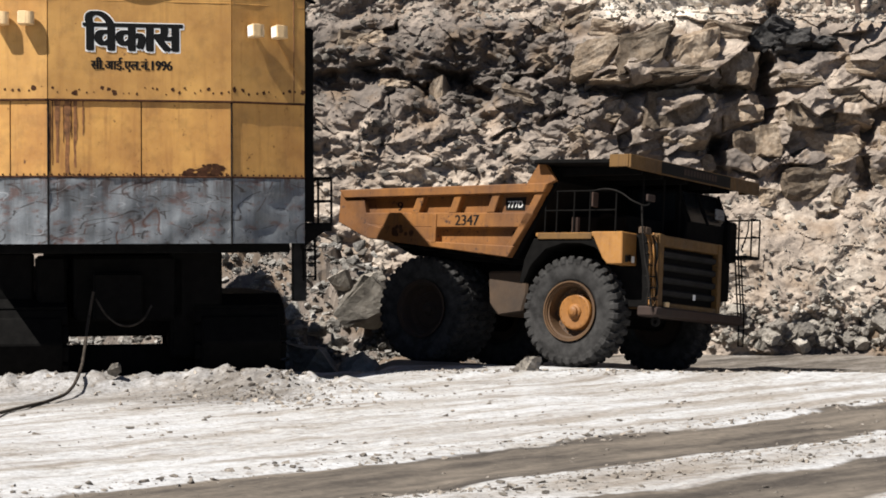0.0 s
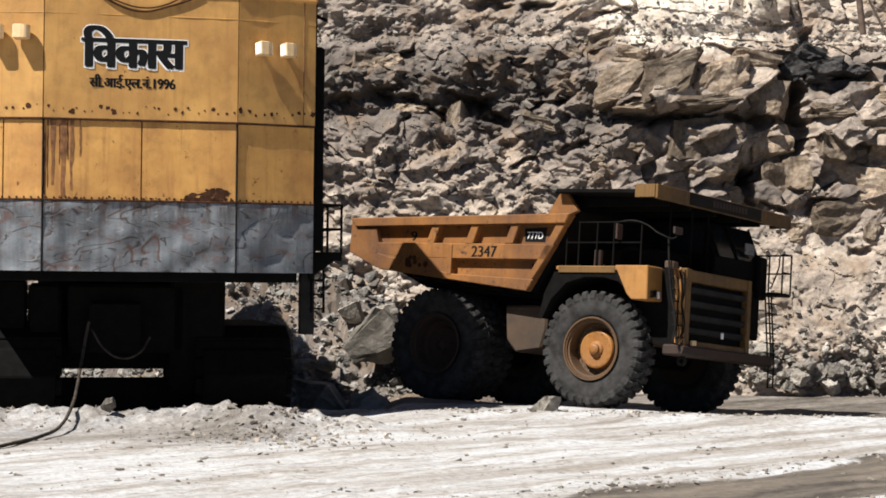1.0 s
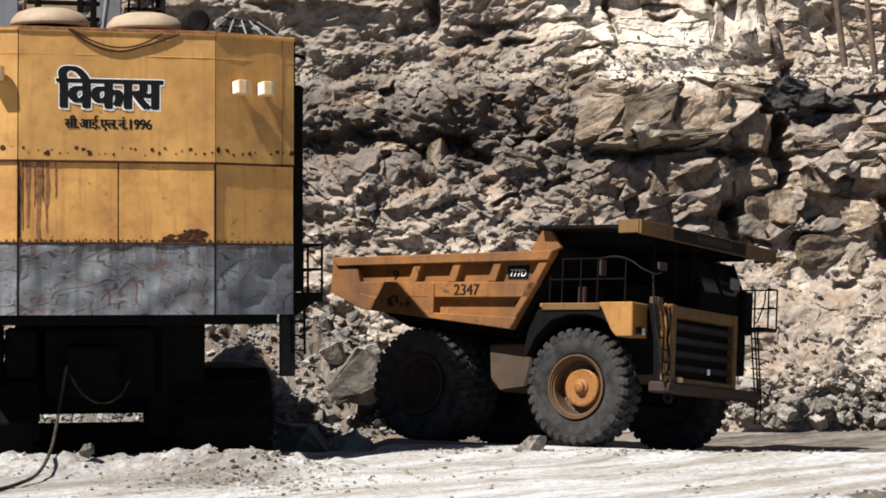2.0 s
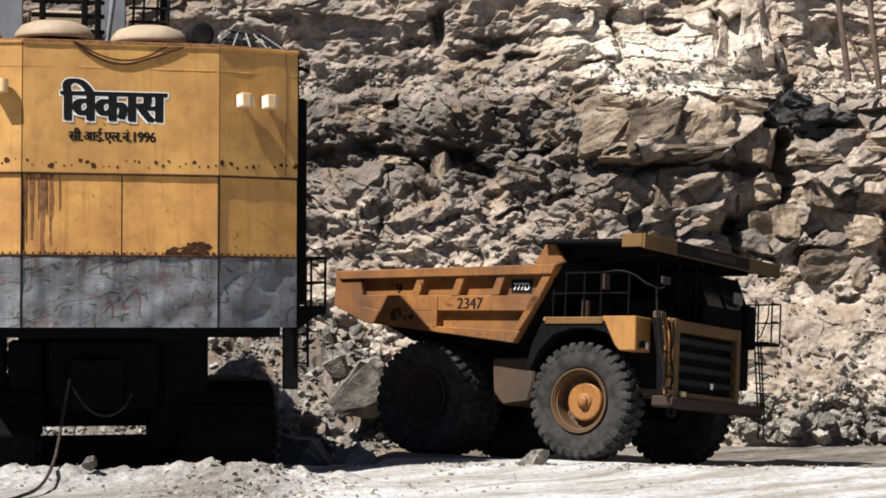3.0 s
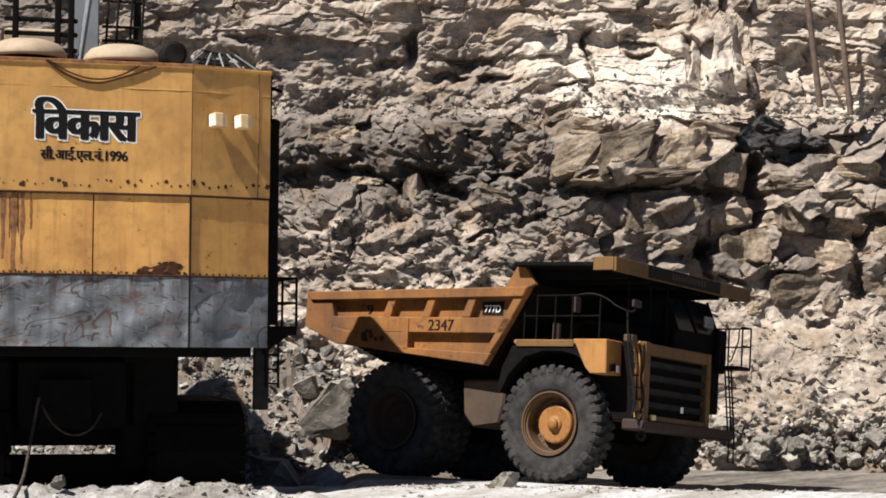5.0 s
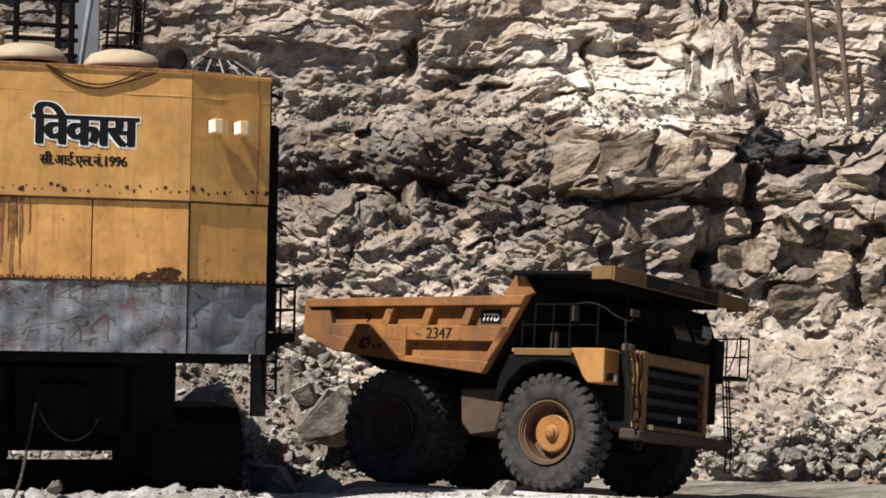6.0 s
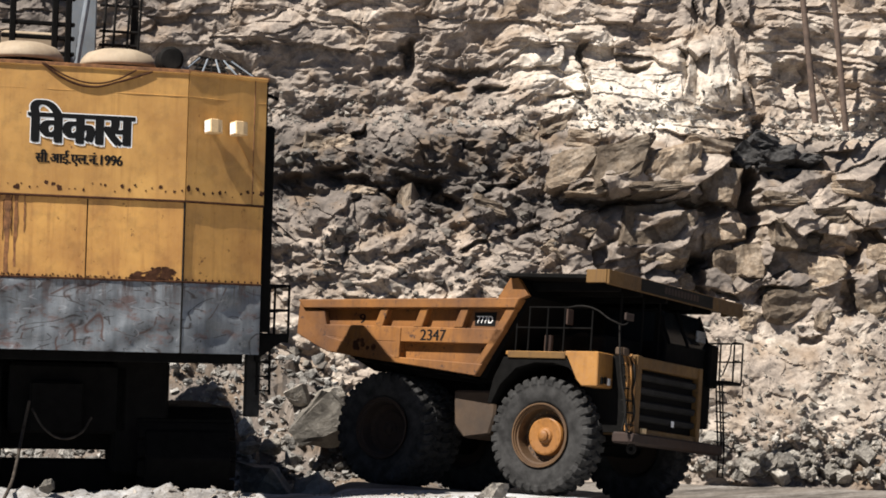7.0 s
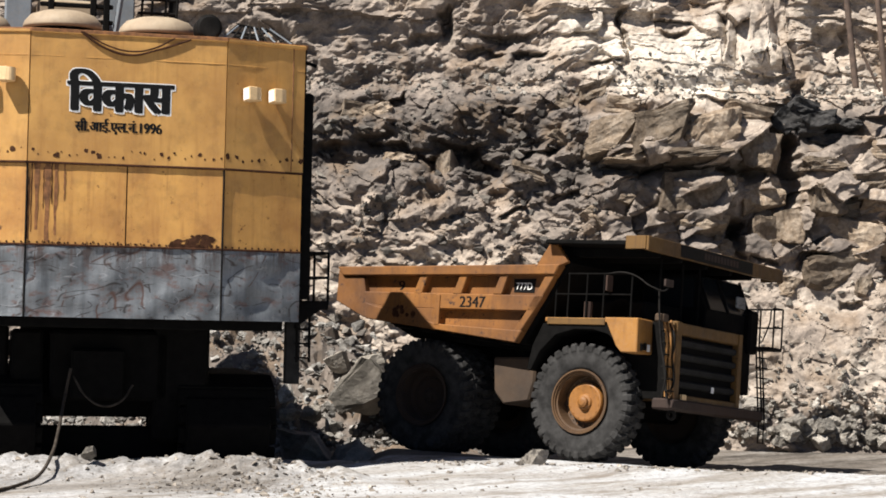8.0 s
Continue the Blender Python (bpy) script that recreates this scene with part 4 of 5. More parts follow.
# ---- electric shovel, seen from its tail ----
def shovel():
    k = 0.957  # a little nearer to the road than the truck
    m = Matrix.Translation((0, 0, 3.45 * (1 - k))) @ Matrix.Scale(k, 4) @ pose(-6.92, 45.55, 0, 0, 0, 14)
    s = thing("mining_shovel", m, "large yellow electric mining shovel with a scraped grey counterweight", "mining shovel")
    Z0, Z1, Z2, Z3 = 3.12, 4.65, 6.39, 9.18
    hw, ex, ey = 2.09, 1.81, 0.624

    def plan(g):
        # unseen rear blocks beyond y 5 are added to shade the rubble behind
        return [(-hw, -g), (hw, -g), (hw + ex + g * 0.9, ey - g * 0.4), (hw + ex + g * 0.9, 5.0), (0.3, 5.0), (0.3, 11.5), (-1.0, 11.5), (-1.0, 9.0), (-hw - ex - g * 0.9, 9.0), (-hw - ex - g * 0.9, ey - g * 0.4)]

    core = part("house_wall", prism(plan(-0.06), Z0 + 0.1, Z3 - 0.1, 0, axis="z"), MAT_DARK, s)
    # plates: name, span along the tail face, heights, proud
    def plate(face, a, b, z0, z1, proud, mat, name, lab=""):
        if face == 0:
            o, e = Vector((0, 0, 0)), Vector((1, 0, 0))
        elif face == 1:
            o, e = Vector((hw, 0, 0)), Vector((ex, ey, 0)).normalized()
        else:
            o, e = Vector((-hw, 0, 0)), Vector((ex, -ey, 0)).normalized()
        nrm = Vector((e.y, -e.x, 0))
        own = bmesh.new()
        nx = max(1, int((b - a) / 0.12)) if mat == MAT_GREY else max(1, int((b - a) / 0.3))
        nz = max(1, int((z1 - z0) / 0.12)) if mat == MAT_GREY else max(1, int((z1 - z0) / 0.3))
        grid = [[None] * (nz + 1) for _ in range(nx + 1)]
        dent = 0.085 if mat == MAT_GREY else 0.018
        for i in range(nx + 1):
            for j in range(nz + 1):
                u, zz = a + (b - a) * i / nx, z0 + (z1 - z0) * j / nz
                inner = 0 < i < nx and 0 < j < nz
                d = dent * (noise.noise((u * 1.7 + 5 * face, zz * 2.3, proud * 50)) + 0.3 * noise.noise((u * 5.1, zz * 6.0, face + 3.3))) if inner else 0
                grid[i][j] = own.verts.new(o + e * u + nrm * (proud + d) + Vector((0, 0, zz)))
        for i in range(nx):
            for j in range(nz):
                own.faces.new((grid[i][j], grid[i + 1][j], grid[i + 1][j + 1], grid[i][j + 1]))
        rim = [ed for ed in own.edges if ed.is_boundary]
        r = bmesh.ops.extrude_edge_only(own, edges=rim)
        bmesh.ops.translate(own, verts=[v for v in r["geom"] if isinstance(v, bmesh.types.BMVert)], vec=-nrm * 0.09)
        own.normal_update()
        for ed in rim:
            ed.smooth = False
        for f in own.faces:
            f.smooth = abs(f.normal.dot(nrm)) > 0.7
        return part(name, own, mat, s, lab)

    L = math.hypot(ex, ey)
    for face, a, b in ((0, -hw + 0.004, hw - 0.004), (1, 0.004, L), (2, -L, -0.004)):
        plate(face, a, b, Z2 + 0.0, Z3, 0.05, MAT_HOUSE, "upper_panel")
    for face, a, b in ((0, -hw + 0.01, 0.0), (0, 0.03, hw - 0.015), (1, 0.015, L), (2, -0.85, -0.012), (2, -L, -0.88)):
        plate(face, a, b, Z1 + 0.012, Z2 - 0.012, 0.02, MAT_HOUSE_LOW, "lower_panel", "stained yellow panel with rust along its foot")
    for face, a, b in ((0, -hw + 0.006, hw - 0.012), (1, 0.012, L), (2, -L, -0.006)):
        plate(face, a, b, Z0, Z1 - 0.012, 0.035, MAT_GREY, "counterweight_plate", "dented blue-grey plate with rust stains")
    # seams, lips and lap joints
    for face, sgn in ((0, 0), (1, 1), (2, -1)):
        o, e = (Vector((-hw, 0, 0)), Vector((2 * hw, 0, 0))) if face == 0 else (Vector((sgn * hw, 0, 0)), Vector((sgn * ex, ey, 0)))
        nrm = Vector((e.y, -e.x, 0)).normalized() * (1 if e.x > 0 else -1)
        for z, r, mat in ((Z2, 0.028, MAT_RUST), (Z1, 0.022, MAT_RUST), (Z3, 0.05, MAT_HOUSE), (Z3 - 0.52, 0.012, MAT_HOUSE)):
            a, b = o + nrm * 0.045 + Vector((0, 0, z)), o + e + nrm * 0.045 + Vector((0, 0, z))
            part("seam", rod(a, b, r, None, 6), mat, s)
        # bolt heads with rust
        rnd = random.Random(face)
        k = 26 if face == 0 else 11
        for i in range(k):
            c = o + e * ((i + 0.5 + rnd.uniform(-0.25, 0.25)) / k) + nrm * 0.052 + Vector((0, 0, Z2 + 0.22 + rnd.uniform(-0.07, 0.09)))
            rr = rnd.choice((0.014, 0.018, 0.022, 0.03, 0.03, 0.045, 0.065))
            own = bmesh.new()
            for q in range(9):
                an = q * 2 * math.pi / 9
                f = rr * rnd.uniform(0.6, 1.3)
                own.verts.new(c + nrm * 0.006 + e.normalized() * f * math.cos(an) + Vector((0, 0, f * math.sin(an))))
            fc = own.faces.new(own.verts[:])
            r = bmesh.ops.extrude_face_region(own, geom=[fc])
            bmesh.ops.translate(own, verts=[v for v in r["geom"] if isinstance(v, bmesh.types.BMVert)], vec=-nrm * 0.008)
            part("bolt_stain", own, MAT_RUST, s)
        for i in range(26 if face == 0 else 12):
            c = o + e * ((i + 0.5) / (26 if face == 0 else 12)) + Vector((0, 0, Z1 + 0.05))
            part("rivet", rod(c + nrm * 0.01, c + nrm * 0.04, 0.022, None, 6), MAT_RUST, s)
    for sx in (-1, 1):
        part("corner_post", rod((sx * hw, -0.035, Z0), (sx * hw, -0.035, Z2), 0.024, None, 6), MAT_DARK, s)
    # roof and belly
    part("roof", prism(plan(0.09), Z3 - 0.02, Z3 + 0.06, 0.01, axis="z"), MAT_STAIN, s)
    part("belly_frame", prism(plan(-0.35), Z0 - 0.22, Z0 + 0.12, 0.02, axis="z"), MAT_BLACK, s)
    # rusty patch along the foot of the yellow panel
    rnd = random.Random(4)
    for k in range(120):
        dense = k < 75
        x = rnd.triangular(0.9, 2.04, 1.7) if dense else rnd.uniform(-2.0, 2.0)
        h = rnd.uniform(0.02, 0.10) if dense else rnd.uniform(0.012, 0.035)
        z = Z1 + 0.03 + (rnd.random() ** 1.6 * 0.24 * max(0.0, min(1.0, (x - 0.8) * 1.6)) if dense else rnd.random() * 0.06)
        own = bmesh.new()
        vs = [own.verts.new((x + h * rnd.uniform(0.5, 1.2) * math.cos(q * 1.047), -0.0265 - 0.00004 * k, z + 0.8 * h * rnd.uniform(0.5, 1.2) * math.sin(q * 1.047))) for q in range(6)]
        fc = own.faces.new(vs)
        rr = bmesh.ops.extrude_face_region(own, geom=[fc])
        bmesh.ops.translate(own, verts=[v for v in rr["geom"] if isinstance(v, bmesh.types.BMVert)], vec=(0, 0.005, 0))
        part("rust_flake", own, MAT_RUST, s)
    for x0, w, top, bot in ((-1.88, 0.16, 0.0, 0.25), (-1.66, 0.20, 0.0, 0.02), (-1.48, 0.10, 0.0, 0.15), (-2.05, 0.08, 0.3, 0.05), (-1.3, 0.05, 0.0, 0.9), (-1.99, 0.03, 0.0, 0.2), (-1.86, 0.045, 0.0, 0.5), (-1.64, 0.075, 0.0, 0.0), (-1.50, 0.05, 0.0, 0.25), (-1.74, 0.02, 0.1, 0.7), (-2.06, 0.03, 0.6, 0.05), (-1.57, 0.03, 0.0, 0.8)):
        own = bmesh.new()
        zs = [Z2 - 0.02 - top - (Z2 - Z1 - 0.08 - top - bot) * q / 9 for q in range(10)]
        mid = [x0 + rnd.uniform(-0.008, 0.008) for _ in zs]
        half = [w * 0.5 * rnd.uniform(0.45, 1.1) * (1 - 0.5 * q / 9) for q in range(10)]
        yy = -0.0262 if w > 0.079 else -0.0275
        vs = [own.verts.new((c - d, yy, z)) for c, d, z in zip(mid, half, zs)] + [own.verts.new((c + d, yy, z)) for c, d, z in list(zip(mid, half, zs))[::-1]]
        fc = own.faces.new(vs)
        rr = bmesh.ops.extrude_face_region(own, geom=[fc])
        bmesh.ops.translate(own, verts=[v for v in rr["geom"] if isinstance(v, bmesh.types.BMVert)], vec=(0, 0.005, 0))
        bmesh.ops.triangulate(own, faces=own.faces[:])
        part("rust_run", own, MAT_STAIN if w > 0.04 else MAT_RUST, s)
    # upright seam and conduit on the right chamfer
    along, nrm = Vector((ex, ey, 0)).normalized(), Vector((ey, -ex, 0)).normalized()
    spot = lambda a, z, off: Vector((hw, 0, z)) + along * a + nrm * off
    part("seam", rod(spot(1.62, Z2 + 0.03, 0.052), spot(1.62, Z3, 0.052), 0.014, None, 6), MAT_STAIN, s)
    part("conduit", rod(spot(1.18, 7.84, 0.07), spot(1.86, 6.85, 0.07), 0.010, None, 6), MAT_HOUSE_LOW, s, "thin yellow conduit")
    # loose cable drooping from the roof edge
    tube("roof_cable", [(-1.05, -0.08, Z3 + 0.02), (-0.55, -0.09, Z3 - 0.3), (0.0, -0.09, Z3 - 0.43), (0.55, -0.09, Z3 - 0.3), (1.3, -0.08, Z3 - 0.03)], 0.022, MAT_RUST, s)
    tube("roof_cable", [(-1.0, -0.08, Z3 + 0.02), (-0.45, -0.09, Z3 - 0.26), (0.05, -0.09, Z3 - 0.35), (0.5, -0.09, Z3 - 0.26), (0.95, -0.08, Z3 - 0.02)], 0.018, MAT_RUST, s)
    # lettering
    name_body, number_body = "\u093f\u0935\u0915\u093e\u0938", "\u0938\u0940.\u0906\u0908.\u090f\u0932.\u0928\u0902.1996"
    ring = [(-0.075, 0.03), (0.075, 0.03), (-0.075, -0.03), (0.085, -0.045), (0.04, -0.05), (0.0, 0.035), (-0.035, -0.04), (0.085, 0.0)]
    letters("letter_shadow", name_body, 2.17, 0.89, pose(-0.17, -0.0560, 7.96), MAT_WHITE, s, ring)
    letters("lettering", name_body, 2.17, 0.89, pose(-0.17, -0.0640, 7.96), MAT_LETTER, s, [(-0.058, 0.012), (-0.03, -0.012), (0.0, 0.014), (0.03, -0.012), (0.058, 0.012), (0.05, -0.01)])
    letters("small_lettering", number_body, 1.83, 0.33, pose(-0.20, -0.056, 7.20), MAT_LETTER, s, [(-0.014, 0), (0.0, 0.006), (0.014, 0)])
    # flood lamps on the chamfers
    for sx, a in ((1, 0.52), (1, 1.14), (-1, 0.42), (-1, 1.0)):
        o = Vector((sx * hw, 0, 0)) + Vector((sx * ex, ey, 0)).normalized() * a + Vector((0, 0, 8.02 if sx > 0 else 8.2))
        nrm = Vector((sx * ey, -ex, 0)).normalized()
        yaw = math.atan2(nrm.x, -nrm.y)
        lamp = part("flood_lamp", box(-0.16, 0.04, -0.36, -0.06, -0.15, 0.15, 0.015), MAT_CREAM, s, "cream painted flood lamp")
        lamp.matrix_local = Matrix.Translation(o + nrm * 0.05) @ Matrix.Rotation(yaw, 4, "Z") @ Matrix.Rotation(radians(-4), 4, "X")
        part("barrel", rod((0.04, -0.21, -0.14), (0.04, -0.21, 0.14), 0.145, None, 20), MAT_CREAM, lamp)
        # the lamp's sunward face: its brightness is put into white paint
        part("lens", box(-0.168, -0.158, -0.33, -0.09, -0.12, 0.12, 0.004), MAT_WHITE, lamp, "flat lamp face, painted white as if sunlit")
        part("bracket", box(-0.05, 0.05, -0.08, 0.02, -0.05, 0.05, 0.01), MAT_DARK, lamp)
    # roof ventilators
    for x, y, r in ((-1.35, 1.3, 0.86), (0.75, 1.6, 0.86), (-3.1, 2.4, 0.7)):
        c = part("ventilator_base", prism([(x + r * 0.8 * math.cos(i * math.pi / 12), y + r * 0.8 * math.sin(i * math.pi / 12)) for i in range(24)], Z3, Z3 + 0.26, 0.01, axis="z"), MAT_BLACK, s)
        dome = lathe([(r, 0.0), (r * 1.0, 0.06), (r * 0.96, 0.15), (r * 0.82, 0.29), (r * 0.52, 0.38), (0.0, 0.41)], 36)
        bmesh.ops.transform(dome, matrix=Matrix.Translation((x, y, Z3 + 0.22)) @ Matrix.Rotation(radians(90), 4, "X"), verts=dome.verts)
        for f in dome.faces:
            f.smooth = True
        part("ventilator_dome", dome, MAT_DOME, s, "dusty cream ventilator dome")
    drum = lathe([(0.0, -0.35), (0.22, -0.35), (0.28, -0.3), (0.28, 0.3), (0.2, 0.35), (0.0, 0.35)], 24)
    bmesh.ops.transform(drum, matrix=Matrix.Translation((1.72, 0.5, Z3 + 0.30)), verts=drum.verts)
    part("siren_drum", drum, MAT_DARK, s, "dark round drum on the roof edge")
    # wire guard frame over the corner of the roof
    top = [(2.45, 0.9, Z3 + 0.48), (3.15, 1.2, Z3 + 0.42), (3.15, 2.2, Z3 + 0.42), (2.45, 2.2, Z3 + 0.48)]
    for i in range(9):
        f = i / 8
        a = Vector((2.0 + 1.75 * f, 0.25 + 0.72 * f, Z3 + 0.06))
        b = Vector((2.45 + 0.75 * f, 0.9 + 0.3 * f, Z3 + 0.46))
        part("guard_bar", rod(a, b, 0.022, None, 6), MAT_DARK if i % 2 else MAT_BLUE, s)
    for a, b in zip(top, top[1:] + top[:1]):
        part("guard_bar", rod(a, b, 0.03, None, 6), MAT_DARK, s)
    part("guard_bar", rod((3.15, 1.2, Z3 + 0.42), (3.85, 1.1, Z3 + 0.08), 0.025, None, 6), MAT_DARK, s)
    part("guard_box", box(2.4, 3.1, 1.3, 2.2, Z3 + 0.06, Z3 + 0.3, 0.03), MAT_DARK, s)
    # gantry behind the roof
    for x in (-2.2, 0.15):
        part("gantry_post", box(x - 0.3, x + 0.3, 3.9, 4.4, Z3, Z3 + 2.7, 0.03), MAT_BLUE, s, "blue-grey box column")
    part("gantry_post", box(1.25, 1.42, 3.9, 4.1, Z3, Z3 + 2.7, 0.02), MAT_DARK, s)
    for x in (-1.5, -0.55, -0.25):
        part("gantry_bar", box(x - 0.07, x + 0.07, 3.2, 3.35, Z3, Z3 + 2.7, 0.02), MAT_BLACK, s)
    part("winch_housing", box(-1.75, -0.5, 4.0, 4.9, Z3, Z3 + 1.25, 0.05), MAT_DOME, s)
    for z in (0.62, 0.98, 1.3, 1.9):
        part("gantry_bar", box(-1.75, -0.1, 3.22, 3.32, Z3 + z, Z3 + z + 0.1, 0.02), MAT_BLACK, s)
        part("gantry_bar", box(0.5, 1.4, 3.7, 3.8, Z3 + z, Z3 + z + 0.06, 0.015), MAT_DARK, s)
    for x in (0.55, 0.78, 1.1, 1.36):
        part("gantry_bar", rod((x, 3.7, Z3), (x + 0.12, 3.7, Z3 + 2.7), 0.03, None, 6), MAT_DARK, s)
    part("rope_drum", box(0.45, 1.4, 4.2, 5.0, Z3 + 0.2, Z3 + 0.85, 0.06), MAT_BLACK, s)
    part("gantry_bar", rod((-0.1, 3.3, Z3), (0.25, 3.3, Z3 + 2.6), 0.07, None, 8), MAT_BLUE, s)
    # side walkway with ladder and rails beyond the chamfer
    wx = hw + ex
    part("walkway", box(wx, wx + 0.75, 1.0, 5.0, Z0 + 0.28, Z0 + 0.48, 0.02), MAT_BLACK, s)
    part("walkway_bracket", prism([(wx, Z0 + 0.3), (wx + 0.6, Z0 + 0.3), (wx, Z0 - 0.15)], 1.0, 1.15, 0.01), MAT_BLACK, s)
    part("side_duct", box(wx + 0.02, wx + 0.26, 0.75, 1.9, Z0 + 0.5, Z3 - 1.0, 0.03), MAT_BLACK, s)
    part("side_box", box(wx + 0.02, wx + 0.28, 1.0, 1.4, Z3 - 1.45, Z3 - 0.95, 0.04), MAT_BLACK, s)
    for x in (wx + 0.3, wx + 0.42, wx + 0.74):
        part("rail_post", rod((x, 1.05, Z0 + 0.4), (x, 1.05, Z0 + 1.55), 0.03, None, 6), MAT_BLACK, s)
    for z in (Z0 + 1.0, Z0 + 1.55):
        part("hand_rail", rod((wx + 0.3, 1.05, z), (wx + 0.74, 1.05, z), 0.028, None, 6), MAT_BLACK, s)
        part("hand_rail", rod((wx + 0.74, 1.05, z), (wx + 0.74, 5.0, z), 0.028, None, 6), MAT_BLACK, s)
    for x in (wx + 0.08, wx + 0.36):
        part("ladder_rail", rod((x + 0.02, 1.2, Z0 - 0.9), (x, 1.2, Z0 + 0.4), 0.03, None, 6), MAT_BLACK, s)
        part("ladder_rail", rod((x - 0.05, 2.2, Z0 + 0.4), (x - 0.05, 2.2, Z3 + 0.2), 0.03, None, 6), MAT_BLACK, s)
    for k in range(22):
        z = Z0 - 0.8 + k * 0.32
        if z < Z3:
            part("ladder_rung", rod((wx + 0.04, 1.2 if z < Z0 + 0.4 else 2.2, z), (wx + 0.36, 1.2 if z < Z0 + 0.4 else 2.2, z), 0.02, None, 6), MAT_BLACK, s)
    part("roof_bracket", rod((wx - 0.1, 1.0, Z3 - 0.2), (wx + 0.35, 1.0, Z3 - 0.35), 0.04, None, 6), MAT_BLACK, s)
    # turntable, car body and crawlers, near-black so the colour holds the shade
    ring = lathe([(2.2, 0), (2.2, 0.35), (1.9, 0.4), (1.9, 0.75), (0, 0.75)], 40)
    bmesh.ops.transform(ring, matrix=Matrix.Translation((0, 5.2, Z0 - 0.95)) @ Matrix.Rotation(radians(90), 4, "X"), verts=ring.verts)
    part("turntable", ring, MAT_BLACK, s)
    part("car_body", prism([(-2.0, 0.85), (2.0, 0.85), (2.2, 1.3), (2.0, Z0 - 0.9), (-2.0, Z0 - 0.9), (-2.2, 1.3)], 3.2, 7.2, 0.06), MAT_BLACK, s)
    # black beam added in place of the shaded ground between the crawlers
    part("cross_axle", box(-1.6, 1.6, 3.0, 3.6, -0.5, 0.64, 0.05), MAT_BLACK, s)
    # black blocks added to close the lit gaps under the house
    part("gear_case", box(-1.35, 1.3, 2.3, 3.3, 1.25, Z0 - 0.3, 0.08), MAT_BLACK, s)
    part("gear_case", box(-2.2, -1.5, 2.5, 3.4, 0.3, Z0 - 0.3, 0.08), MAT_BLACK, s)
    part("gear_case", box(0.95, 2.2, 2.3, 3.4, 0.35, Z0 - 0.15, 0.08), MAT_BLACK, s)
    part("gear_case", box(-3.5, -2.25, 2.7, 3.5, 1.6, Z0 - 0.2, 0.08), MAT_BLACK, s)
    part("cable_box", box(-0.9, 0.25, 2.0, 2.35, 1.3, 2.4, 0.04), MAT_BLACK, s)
    part("drop_post", box(3.8, 4.12, 1.5, 1.8, 1.72, Z0 + 0.3, 0.02), MAT_SLAT, s, "dull grey post under the counterweight")
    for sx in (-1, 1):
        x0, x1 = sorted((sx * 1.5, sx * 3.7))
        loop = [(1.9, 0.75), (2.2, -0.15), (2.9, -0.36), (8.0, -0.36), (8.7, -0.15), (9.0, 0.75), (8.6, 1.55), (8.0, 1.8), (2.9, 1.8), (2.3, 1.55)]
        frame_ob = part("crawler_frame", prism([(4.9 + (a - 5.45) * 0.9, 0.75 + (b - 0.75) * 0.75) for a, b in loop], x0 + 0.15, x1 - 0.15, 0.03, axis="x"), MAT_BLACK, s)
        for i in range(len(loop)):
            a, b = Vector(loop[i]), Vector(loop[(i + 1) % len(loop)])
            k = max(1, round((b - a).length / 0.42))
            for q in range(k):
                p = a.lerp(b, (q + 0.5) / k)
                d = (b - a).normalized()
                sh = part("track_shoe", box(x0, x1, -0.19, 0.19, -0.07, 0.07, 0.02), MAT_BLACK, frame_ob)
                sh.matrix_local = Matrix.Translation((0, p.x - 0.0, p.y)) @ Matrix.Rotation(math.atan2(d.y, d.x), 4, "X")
    return s


shovel()

# ---- trailing power cable ----
cable_pts = [(-7.9, 45.0, 2.04), (-7.97, 44.8, 1.45), (-7.8, 43.2, 0.83), (-7.65, 41.7, 0.45), (-7.65, 40.5, 0.16), (-7.75, 39.2, 0.08), (-8.0, 37.5, 0.07), (-8.4, 35, 0.07), (-9.6, 30, 0.07), (-12.5, 25, 0.07)]
tagged(tube("power_cable", cable_pts, 0.034, MAT_CABLE), "thick dusty rubber power cable trailing from the shovel", "cable")
tagged(tube("power_cable", [(-7.84, 45.0, 1.88), (-7.5, 44.8, 1.45), (-7.14, 44.75, 1.28), (-6.82, 44.8, 1.37), (-6.6, 45.1, 1.72)], 0.025, MAT_CABLE), "short grey cable loop hanging under the shovel", "cable")


